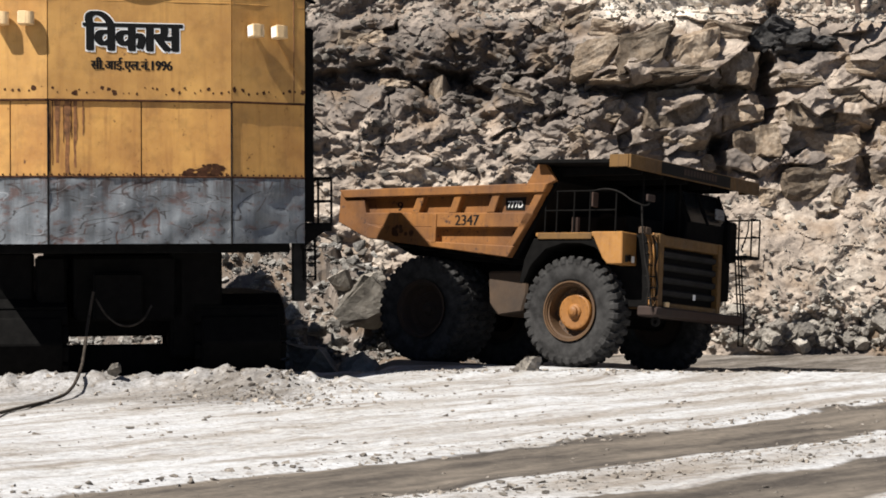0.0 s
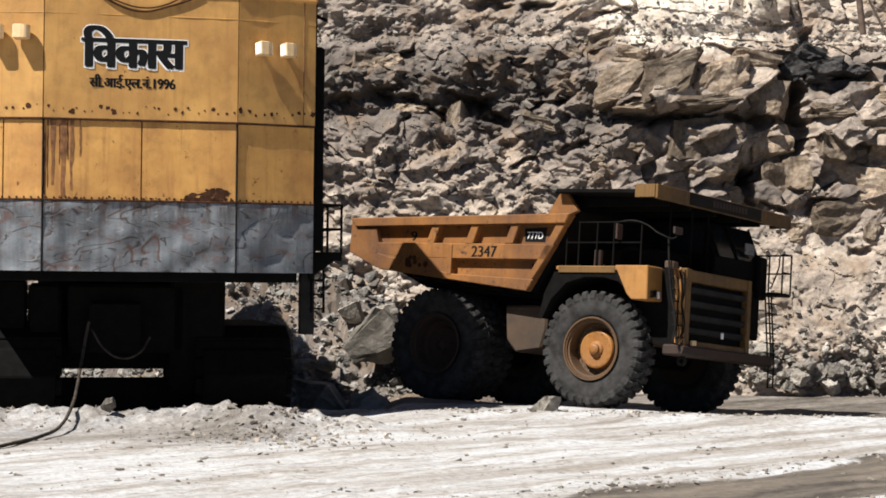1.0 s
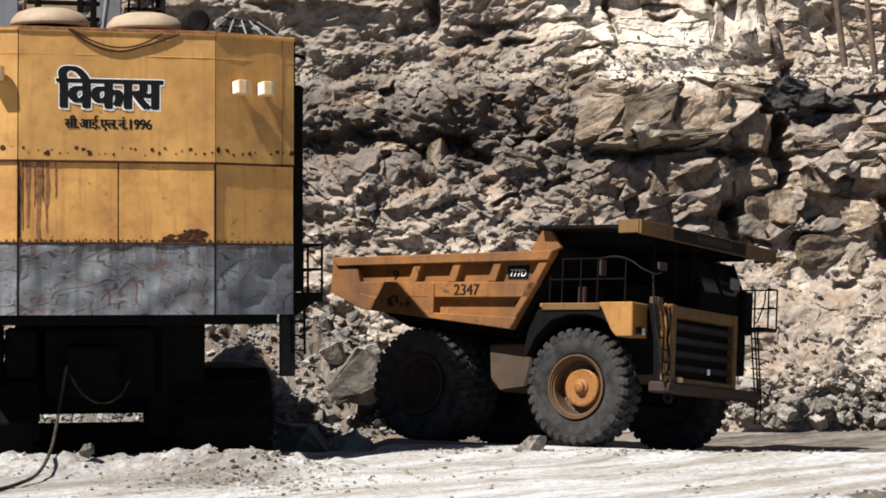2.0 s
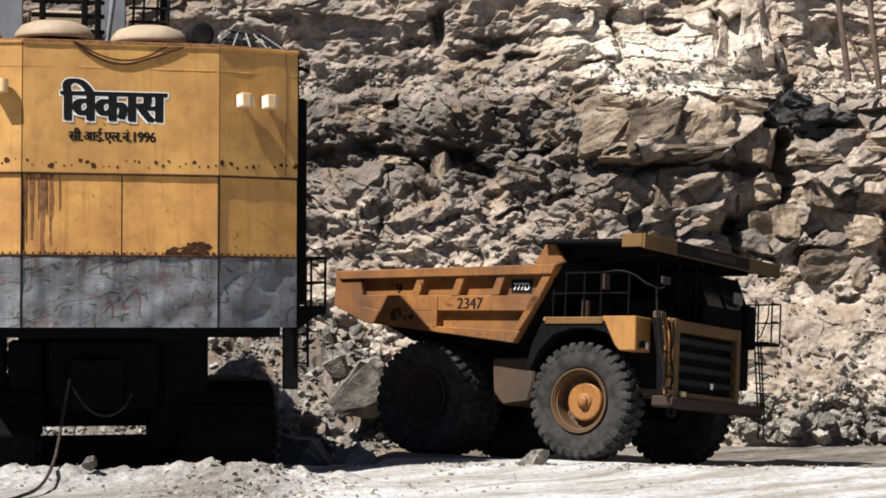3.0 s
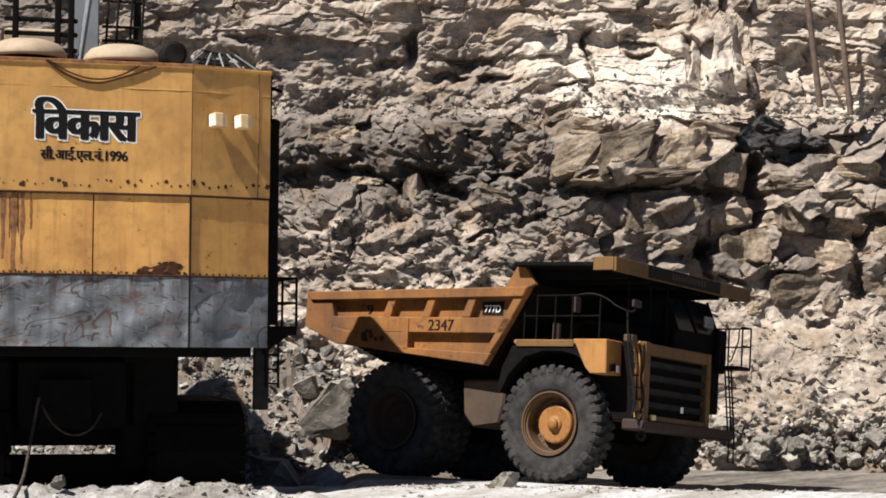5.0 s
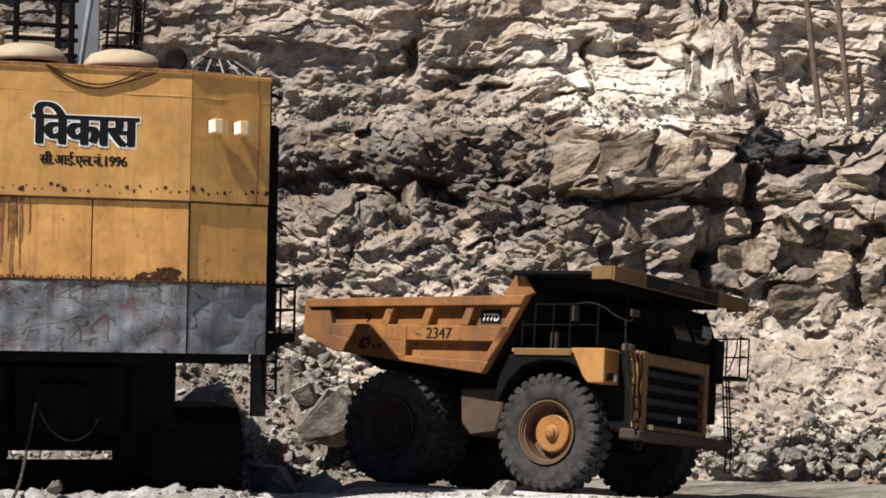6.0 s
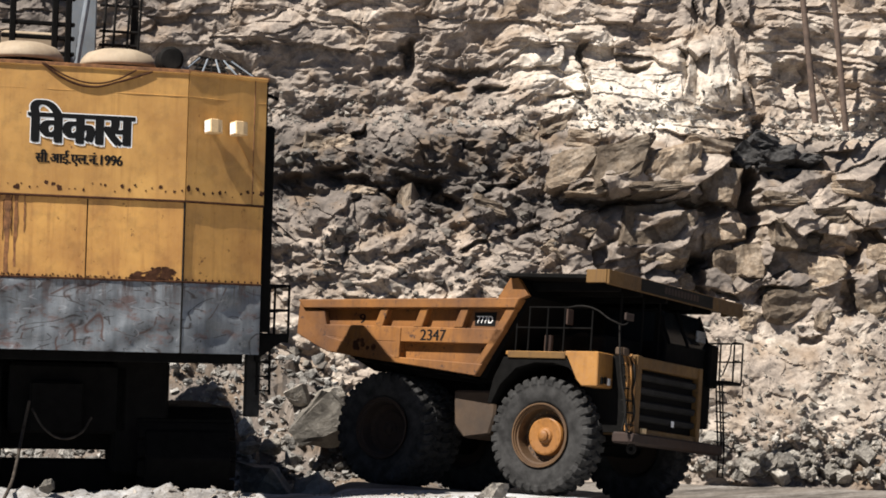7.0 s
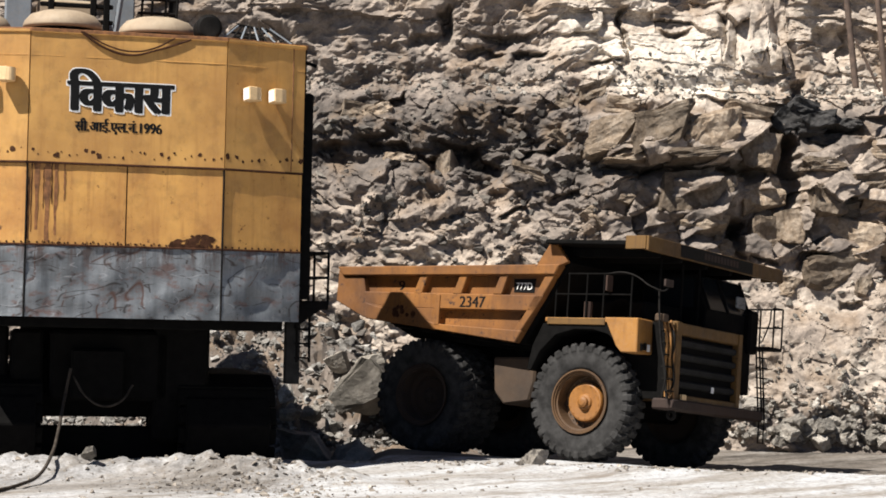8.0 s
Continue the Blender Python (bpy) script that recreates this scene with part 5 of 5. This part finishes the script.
# ---- haul truck ----
def tyre_mesh():
    """A dusty earthmover tyre with deep shoulder lugs, axle along y, outer side at -y."""
    R, lugs, seg = 1.29, 34, 8
    prof = [(0.72, -0.30, 0), (0.80, -0.345, 0), (0.95, -0.385, 0), (1.08, -0.382, 0), (1.13, -0.372, 0), (1.15, -0.37, 0.6), (1.25, -0.355, 1), (R - 0.02, -0.31, 1), (R - 0.02, -0.17, 1), (R - 0.02, -0.05, 1), (R - 0.02, -0.03, 0)]
    prof = prof + [(a, -y, k) for a, y, k in prof[::-1]]
    own = bmesh.new()
    n = lugs * seg
    rings = []
    for i in range(n):
        ring = []
        for a, y, k in prof:
            q = (i + (seg // 2 if y > 0 else 0) + int(round(abs(y) * 9))) % seg
            up = k if q < seg // 2 + 1 else 0.0
            rr, yy = a + 0.075 * up * (1.0 if abs(y) < 0.34 else 0.45), y * (1 + 0.09 * up * (abs(y) > 0.33))
            an = 2 * math.pi * i / n
            ring.append(own.verts.new((rr * math.cos(an), yy, rr * math.sin(an))))
        rings.append(ring)
    m = len(prof)
    for i in range(n):
        p, q = rings[i], rings[(i + 1) % n]
        for j in range(m):
            f = own.faces.new((p[j], p[(j + 1) % m], q[(j + 1) % m], q[j]))
            f.smooth = prof[j][2] == 0 and prof[(j + 1) % m][2] == 0
    bmesh.ops.recalc_face_normals(own, faces=own.faces)
    return own


def rim_mesh():
    own = lathe([(0.74, -0.36), (0.735, -0.385), (0.70, -0.385), (0.69, -0.35), (0.665, -0.35), (0.655, -0.30), (0.62, -0.29), (0.61, -0.2), (0.60, 0.04), (0.50, 0.08), (0.0, 0.06), (0.0, 0.12), (0.62, 0.12), (0.74, 0.3)], 44, caps=False)
    return own


def hub_mesh(out):
    own = lathe([(0.45, 0.10), (0.45, out + 0.05), (0.43, out + 0.01), (0.40, out), (0.20, out + 0.015), (0.17, out - 0.03), (0.13, out - 0.05), (0.12, out - 0.11), (0.07, out - 0.14), (0.0, out - 0.145)], 40)
    for k in range(14):
        a = 2 * math.pi * k / 14
        p = Vector((0.375 * math.cos(a), out + 0.02, 0.375 * math.sin(a)))
        own = rod(p, p - Vector((0, 0.035, 0)), 0.012, own, 6)
    for k in range(20):
        a = 2 * math.pi * (k + 0.5) / 20
        p = Vector((0.54 * math.cos(a), 0.03, 0.54 * math.sin(a)))
        own = rod(p, p - Vector((0, 0.03, 0)), 0.012, own, 6)
    return own


def haul_truck():
    t = thing("haul_truck", TRUCK_M, "orange-yellow rigid mining dump truck with an empty body and dusty tyres", "dump truck")
    # wheels: one front wheel and one rear wheel, then their twins share the meshes
    base = {}

    def wheel(x, y, key, flip, out, paint):
        if key not in base:
            rim = part("wheel", rim_mesh(), MAT_RIM if paint == MAT_HUB else paint, t, "dirty orange steel wheel")
            ty = part("tyre", tyre_mesh(), MAT_RUBBER, rim, "dusty grey tyre with deep lugs")
            hb = part("hub", hub_mesh(out), paint, rim)
            base[key] = (rim.data, ty.data, hb.data)
        else:
            rim = new("wheel", base[key][0])
            rim.parent = t
            rim["label"] = "dirty orange steel wheel"
            for nm, d in (("tyre", base[key][1]), ("hub", base[key][2])):
                o = new(nm, d)
                o.parent = rim
        rim.matrix_local = pose(x, y, 1.345, 0, 23 * x + 7 * y, 180 if flip else 0)

    wheel(-0.14, -2.08, "front", False, -0.13, MAT_HUB)
    # the far and rear wheels take a darker brown than the near front one
    wheel(-0.14, 2.08, "far_front", True, -0.22, MAT_DARK_WHEEL)
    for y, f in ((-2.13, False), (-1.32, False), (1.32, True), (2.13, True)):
        wheel(-4.57, y, "rear", f, 0.02, MAT_DARK_WHEEL)
    part("front_axle", rod((-0.14, -1.8, 1.345), (-0.14, 1.8, 1.345), 0.28, None, 16), MAT_BLACK, t)
    part("rear_axle", rod((-4.57, -1.8, 1.345), (-4.57, 1.8, 1.345), 0.42, None, 16), MAT_BLACK, t)
    for y in (-0.75, 0.75):
        part("frame_rail", box(-6.2, 1.6, y - 0.2, y + 0.2, 1.5, 2.1, 0.03), MAT_BLACK, t)
        part("hoist_cylinder", rod((-1.4, y * 1.5, 1.3), (-2.9, y * 1.5, 2.9), 0.17, None, 14), MAT_DARK, t)
        part("suspension_strut", rod((0.1, y * 1.9, 1.3), (0.1, y * 1.7, 2.9), 0.2, None, 14), MAT_DARK, t)
    part("engine_block", box(-0.6, 1.2, -0.7, 0.9, 1.3, 2.9, 0.08), MAT_BLACK, t)
    part("fuel_tank", prism([(-2.72, 2.32), (-1.5, 2.34), (-1.52, 1.75), (-1.65, 1.3), (-2.35, 1.2), (-2.64, 1.5)], -2.25, -1.2, 0.05), MAT_TANK, t, "dusty tan fuel tank")
    part("hydraulic_tank", prism([(-2.35, 2.3), (-1.2, 2.32), (-1.25, 1.75), (-1.4, 1.22), (-2.2, 1.2)], 1.2, 2.2, 0.05), MAT_TANK, t)
    # ---- dump body ----
    floor_line = [(-7.15, 3.56), (-6.2, 3.14), (-1.8, 2.62)]
    for sy in (-1, 1):
        y0, y1 = sorted((sy * 2.48, sy * 2.58))
        wall = part("body_side", prism([(-7.12, 4.36), (-0.68, 4.42), (-1.79, 2.65), (-6.2, 3.14), (-7.12, 3.56)], y0, y1, 0.01), MAT_TRUCK, t, "dented orange side of the dump body")
        a, b = sorted((sy * 2.56, sy * 2.84))
        part("top_rail", prism([(-7.14, 4.38), (-0.66, 4.44), (-0.78, 4.20), (-6.95, 4.16)], a, b, 0.025), MAT_TRUCK, wall)
        part("tail_plate", prism([(-7.14, 4.34), (-6.95, 4.16), (-6.36, 4.14), (-6.22, 3.6), (-6.05, 3.12), (-6.3, 3.16), (-7.16, 3.55)], *sorted((sy * 2.56, sy * 2.76)), 0.015), MAT_TRUCK, wall)
        part("middle_rail", prism([(-6.3, 3.78), (-1.08, 3.72), (-1.32, 3.36), (-4.05, 3.38), (-5.4, 3.40), (-6.25, 3.5)], *sorted((sy * 2.56, sy * 2.78)), 0.02), MAT_TRUCK, wall)
        part("bottom_rail", prism([(-6.2, 3.5), (-4.0, 3.02), (-1.6, 2.9), (-1.78, 2.62), (-6.2, 3.12)], *sorted((sy * 2.56, sy * 2.80)), 0.02), MAT_TRUCK, wall)
        part("lower_plate", prism([(-6.28, 3.52), (-5.4, 3.405), (-4.06, 3.385), (-4.06, 2.98), (-6.2, 3.13)], *sorted((sy * 2.56, sy * 2.786)), 0.01), MAT_TRUCK, wall)
        for x in (-4.56, -3.4, -2.25):
            part("rib", prism([(x - 0.06, 4.2), (x + 0.16, 4.2), (x + 0.0, 3.74), (x - 0.24, 3.74)], *sorted((sy * 2.56, sy * 2.78)), 0.015), MAT_TRUCK, wall)
        part("rib", prism([(-1.05, 4.2), (-0.8, 4.2), (-1.36, 3.3), (-1.75, 2.75), (-1.9, 2.8), (-1.5, 3.4)], *sorted((sy * 2.56, sy * 2.78)), 0.015), MAT_TRUCK, wall)
        part("rib", prism([(-4.12, 3.72), (-3.98, 3.72), (-3.98, 3.0), (-4.12, 3.0)], *sorted((sy * 2.56, sy * 2.81)), 0.01), MAT_TRUCK, wall)
        gus = part("canopy_gusset", prism([(-1.35, 4.43), (-0.68, 4.43), (-0.5, 4.5), (-0.86, 4.98), (-0.98, 4.98)], *sorted((sy * 2.6, sy * 2.74)), 0.015), MAT_TRUCK, wall)
        if sy < 0:
            part("number_patch", prism([(-2.04, 4.12), (-1.42, 4.13), (-1.46, 3.80), (-2.02, 3.81)], -2.594, -2.582, 0.003), MAT_LETTER, wall, "black patch behind the model number")
            letters("model_number", "777D", 0.44, 0.165, pose(-1.74, -2.596, 3.95), MAT_WHITE, wall, [(0, 0)])
            letters("fleet_number", "2347", 0.72, 0.26, pose(-3.05, -2.782, 3.555), MAT_LETTER, wall, [(-0.01, 0), (0.01, 0)])
            letters("fleet_mark", "9", 0.17, 0.23, pose(-5.3, -2.582, 3.95), MAT_LETTER, wall, [(-0.01, 0), (0.01, 0)])
            letters("fleet_mark", "9", 0.13, 0.2, pose(-1.75, -2.583, 3.2) @ Matrix.Rotation(radians(30), 4, "Y"), MAT_LETTER, wall)
            rnd = random.Random(8)
            for k in range(9):
                x, z = rnd.uniform(-5.35, -4.75), rnd.uniform(3.2, 3.42)
                part("rust_stain", rod((x, -2.797, z), (x, -2.804, z), rnd.uniform(0.04, 0.10), None, 7), MAT_RUST, wall)
    fl = bmesh.new()
    for (xa, za), (xb, zb) in zip(floor_line, floor_line[1:]):
        prism([(xa, za), (xb, zb), (xb, zb + 0.14), (xa, za + 0.14)], -2.6, 2.6, 0.01, fl)
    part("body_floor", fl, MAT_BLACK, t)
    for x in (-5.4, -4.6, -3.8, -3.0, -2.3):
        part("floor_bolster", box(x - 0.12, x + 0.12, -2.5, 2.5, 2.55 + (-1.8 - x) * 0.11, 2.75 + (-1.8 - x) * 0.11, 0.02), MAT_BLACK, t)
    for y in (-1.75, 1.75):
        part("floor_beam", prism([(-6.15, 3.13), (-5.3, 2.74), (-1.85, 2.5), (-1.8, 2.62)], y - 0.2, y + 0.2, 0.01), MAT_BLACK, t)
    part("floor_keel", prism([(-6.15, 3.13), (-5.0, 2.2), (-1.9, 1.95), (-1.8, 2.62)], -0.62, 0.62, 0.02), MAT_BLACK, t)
    # dirty front wall and canopy underside, coloured black for the shade there
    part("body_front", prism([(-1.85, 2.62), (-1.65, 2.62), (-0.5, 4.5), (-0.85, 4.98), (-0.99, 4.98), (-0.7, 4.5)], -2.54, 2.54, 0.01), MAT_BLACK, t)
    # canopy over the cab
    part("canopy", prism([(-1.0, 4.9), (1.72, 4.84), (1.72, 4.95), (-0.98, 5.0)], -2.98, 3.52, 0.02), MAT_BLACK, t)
    fas = part("canopy_lip", prism([(1.66, 4.74), (1.76, 4.74), (1.76, 5.06), (1.66, 5.06)], -3.0, 3.57, 0.01), MAT_HOOD, t, "canopy edge with a dark lettered band")
    part("dark_band", box(1.762, 1.768, -1.55, 1.95, 4.76, 5.05, 0), MAT_LETTER, fas)
    for k in range(11):
        y = -0.45 + k * 0.155
        part("letter_bar", box(1.769, 1.773, y, y + 0.11, 4.84, 4.99, 0), MAT_BUMPER, fas)
    for sy in (-3.0, 3.52):
        part("canopy_skirt", box(1.18, 1.70, sy - 0.03, sy + 0.03, 4.76, 5.06, 0.01), MAT_HOOD, t)
    for y in (-2.2, -1.2, 0, 1.2, 2.2):
        part("canopy_beam", box(-0.8, 1.6, y - 0.06, y + 0.06, 4.66, 4.88, 0.02), MAT_BLACK, t)
    # ---- deck, fenders, hood ----
    part("deck", box(-1.1, 1.32, -2.62, 2.5, 3.14, 3.24, 0.02), MAT_CABYEL, t)
    for sy in (-1, 1):
        a, b = sorted((sy * 2.63, sy * 1.95))
        fb = part("fender_box", prism([(0.50, 3.26), (1.38, 3.26), (1.40, 2.48), (0.98, 2.48), (0.84, 2.62)], a, b, 0.02), MAT_CABYEL, t, "yellow fender box with small marker lamps")
        arch = [(-1.15, 3.1), (0.55, 3.1), (0.82, 2.7), (0.6, 2.88), (0.2, 2.98), (-0.3, 2.98), (-0.8, 2.84), (-1.2, 2.45), (-1.42, 2.0), (-1.52, 2.05), (-1.4, 2.6)]
        part("mud_guard", prism(arch, *sorted((sy * 2.6, sy * 1.75)), 0.01), MAT_BLACK, t, "black rubber mud guard")
        part("deck_plate", box(-1.02, 0.52, *sorted((sy * 2.64, sy * 2.56)), 3.08, 3.23, 0.01), MAT_HOOD, t)
    for y, z in ((-2.45, 2.62), (-2.3, 2.64), (-2.14, 2.62)):
        part("marker_lamp", box(1.39, 1.43, y - 0.05, y + 0.05, z - 0.08, z + 0.08, 0.01), MAT_WHITE if y > -2.2 else MAT_DARK, t)
    for x in (-0.85, -0.52, -0.03, 0.42, 1.15):
        part("rail_post", rod((x, -2.58, 3.1), (x, -2.58, 4.25), 0.022, None, 6), MAT_BLACK, t)
    for z in (3.78, 4.25):
        part("hand_rail", rod((-0.85 if z < 4 else -0.55, -2.58, z), (1.15, -2.58, z), 0.02, None, 6), MAT_BLACK, t)
    part("air_bottle", rod((-0.05, -2.45, 3.24), (-0.05, -2.45, 3.62), 0.1, None, 12), MAT_BUMPER, t)
    tube("mirror_arm", [(0.5, -2.58, 4.25), (0.9, -2.62, 4.28), (1.25, -2.62, 4.2), (1.7, -2.6, 3.95), (1.95, -2.45, 3.9), (2.0, -2.42, 4.05)], 0.02, MAT_DARK, t)
    part("mirror", box(1.97, 2.03, -2.6, -2.25, 3.98, 4.14, 0.01), MAT_BUMPER, t, "small dusty mirror")
    part("mirror", box(0.55, 0.6, -2.75, -2.5, 3.85, 4.2, 0.01), MAT_BUMPER, t, "small dusty mirror")
    # hood and grille
    hood = part("hood", prism([(0.5, 3.30), (1.9, 3.26), (1.9, 3.0), (1.72, 2.98), (1.72, 1.66), (1.9, 1.64), (1.9, 1.5), (0.5, 1.5)], -1.78, 1.34, 0.02), MAT_HOOD, t, "yellow engine hood, its shade painted in as a darker colour")
    part("grille_frame", box(1.74, 1.93, -1.80, -1.56, 1.52, 3.28, 0.02), MAT_HOOD, hood)
    part("grille_frame", box(1.74, 1.93, 1.18, 1.36, 1.52, 3.26, 0.02), MAT_HOOD, hood)
    part("grille_core", box(1.72, 1.76, -1.56, 1.18, 1.64, 3.0, 0.005), MAT_BLACK, hood)
    for k in range(4):
        z = 1.80 + k * 0.31
        part("grille_slat", prism([(1.77, z), (1.86, z + 0.03), (1.88, z + 0.14), (1.77, z + 0.18)], -1.55, 1.17, 0.01), MAT_SLAT, hood)
    part("grille_badge", box(1.88, 1.90, 0.0, 0.12, 1.78, 1.92, 0.005), MAT_WHITE, hood)
    # bumper
    bp = part("bumper", box(1.55, 2.02, -2.12, 2.42, 1.27, 1.52, 0.04), MAT_BUMPER, t, "rust-brown front bumper")
    part("tow_eye", lathe([(0.06, -0.03), (0.12, -0.03), (0.12, 0.03), (0.06, 0.03)], 16, None, True), MAT_DARK, bp).matrix_local = pose(1.9, -1.8, 1.16)
    part("bumper_step", box(2.0, 2.1, -2.08, -1.86, 1.3, 1.5, 0.02), MAT_BUMPER, bp)
    for y in (-1.45, -1.35):
        part("head_lamp", box(1.92, 1.99, y - 0.045, y + 0.045, 1.53, 1.65, 0.01), MAT_CREAM, t)
    # front ladders beside the hood
    for y in (-2.28, -1.98):
        part("ladder_rail", rod((1.98, y + 0.1, 1.5), (1.72, y, 3.3), 0.03, None, 6), MAT_CABYEL if y > -2.2 else MAT_DARK, t)
    for k in range(6):
        z = 1.68 + k * 0.27
        x = 1.98 - 0.26 * (z - 1.5) / 1.8
        part("ladder_step", box(x - 0.06, x + 0.06, -2.25, -1.93, z - 0.015, z + 0.015, 0.005), MAT_DARK, t)
    tube("ladder_hand_rail", [(1.98, -2.40, 1.55), (2.05, -2.42, 2.0), (1.9, -2.4, 2.6), (1.8, -2.4, 3.3), (1.75, -2.4, 3.9)], 0.022, MAT_DARK, t)
    tube("hose", [(1.80, -1.9, 3.2), (1.95, -1.95, 2.9), (1.9, -1.88, 2.4), (1.98, -1.92, 1.9), (1.85, -1.86, 1.6)], 0.03, MAT_DARK, t)
    for y, x in ((-2.02, 1.9), (-1.9, 1.93), (-2.12, 1.86)):
        tube("pipe", [(x - 0.12, y, 3.28), (x, y - 0.02, 2.9), (x - 0.02, y + 0.03, 2.3), (x + 0.04, y, 1.55)], 0.028, MAT_CABYEL, t)
    part("tool_box", box(1.62, 1.85, -2.32, -2.05, 3.22, 3.4, 0.03), MAT_TANK, t)
    part("hood_side_panel", box(0.5, 1.72, -1.9, -1.785, 1.5, 3.24, 0.01), MAT_BLACK, t, "near-black panel beside the hood")
    # cab under the canopy; its shade is put into the black colour
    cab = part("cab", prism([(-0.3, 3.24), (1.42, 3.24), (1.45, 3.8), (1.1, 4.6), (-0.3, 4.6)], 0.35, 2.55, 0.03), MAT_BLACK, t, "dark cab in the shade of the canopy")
    part("windscreen", prism([(1.462, 3.78), (1.475, 3.80), (1.12, 4.56), (1.105, 4.55)], 0.5, 2.4, 0.004), MAT_GLASS, cab)
    part("side_window", box(0.0, 1.1, 0.33, 0.348, 3.8, 4.5, 0.004), MAT_GLASS, cab)
    # grey panel added to stand for a light spot in the cab window
    part("wiper_panel", box(1.46, 1.5, 1.75, 2.2, 3.95, 4.22, 0.01), MAT_GREY, cab)
    for y in (0.42, 1.35, 2.48):
        part("cab_pillar", rod((1.5, y, 3.75), (1.14, y, 4.62), 0.035, None, 6), MAT_BLACK, cab)
    for y in (-1.6, -0.6, 0.2):
        part("deck_guard", rod((1.3, y, 3.24), (1.3, y, 4.7), 0.03, None, 6), MAT_BLACK, t)
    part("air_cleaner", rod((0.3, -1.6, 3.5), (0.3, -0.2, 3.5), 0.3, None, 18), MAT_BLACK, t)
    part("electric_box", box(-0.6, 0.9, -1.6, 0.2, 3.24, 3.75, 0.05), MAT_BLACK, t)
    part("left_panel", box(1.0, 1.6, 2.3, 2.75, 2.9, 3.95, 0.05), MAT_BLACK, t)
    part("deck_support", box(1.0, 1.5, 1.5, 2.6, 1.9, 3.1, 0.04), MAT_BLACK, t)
    # platform and ladder on the cab side
    part("platform", box(0.9, 2.0, 2.6, 3.25, 3.02, 3.1, 0.02), MAT_DARK, t)
    for x, y in ((2.0, 2.75), (2.0, 3.2), (1.4, 3.2), (0.95, 3.2)):
        part("rail_post", rod((x, y, 3.06), (x, y, 4.05), 0.022, None, 6), MAT_DARK, t)
    for z in (3.6, 4.05):
        part("hand_rail", rod((2.0, 2.75, z), (2.0, 3.2, z), 0.02, None, 6), MAT_DARK, t)
        part("hand_rail", rod((2.0, 3.2, z), (0.95, 3.2, z), 0.02, None, 6), MAT_DARK, t)
    tube("ladder_hand_rail", [(1.95, 2.3, 3.2), (2.05, 2.45, 3.7), (2.0, 2.6, 3.98), (2.0, 2.75, 4.05)], 0.02, MAT_DARK, t)
    for y in (2.18, 2.36, 2.5):
        part("ladder_rail", rod((1.95, y + 0.1, 1.4), (1.85, y, 3.05), 0.022, None, 6), MAT_DARK, t)
    for k in range(6):
        z = 1.6 + 0.24 * k
        part("ladder_step", box(1.85, 1.98, 2.2, 2.6, z - 0.012, z + 0.012, 0.004), MAT_DARK, t)
    for y in (2.33, 2.60):
        part("ladder_rail", rod((1.95, y, 0.75), (1.95, y, 1.4), 0.018, None, 6), MAT_DARK, t)
    for z in (0.77, 0.98, 1.18):
        part("ladder_step", box(1.92, 1.98, 2.33, 2.60, z - 0.012, z + 0.012, 0.004), MAT_DARK, t)
    return t


haul_truck()
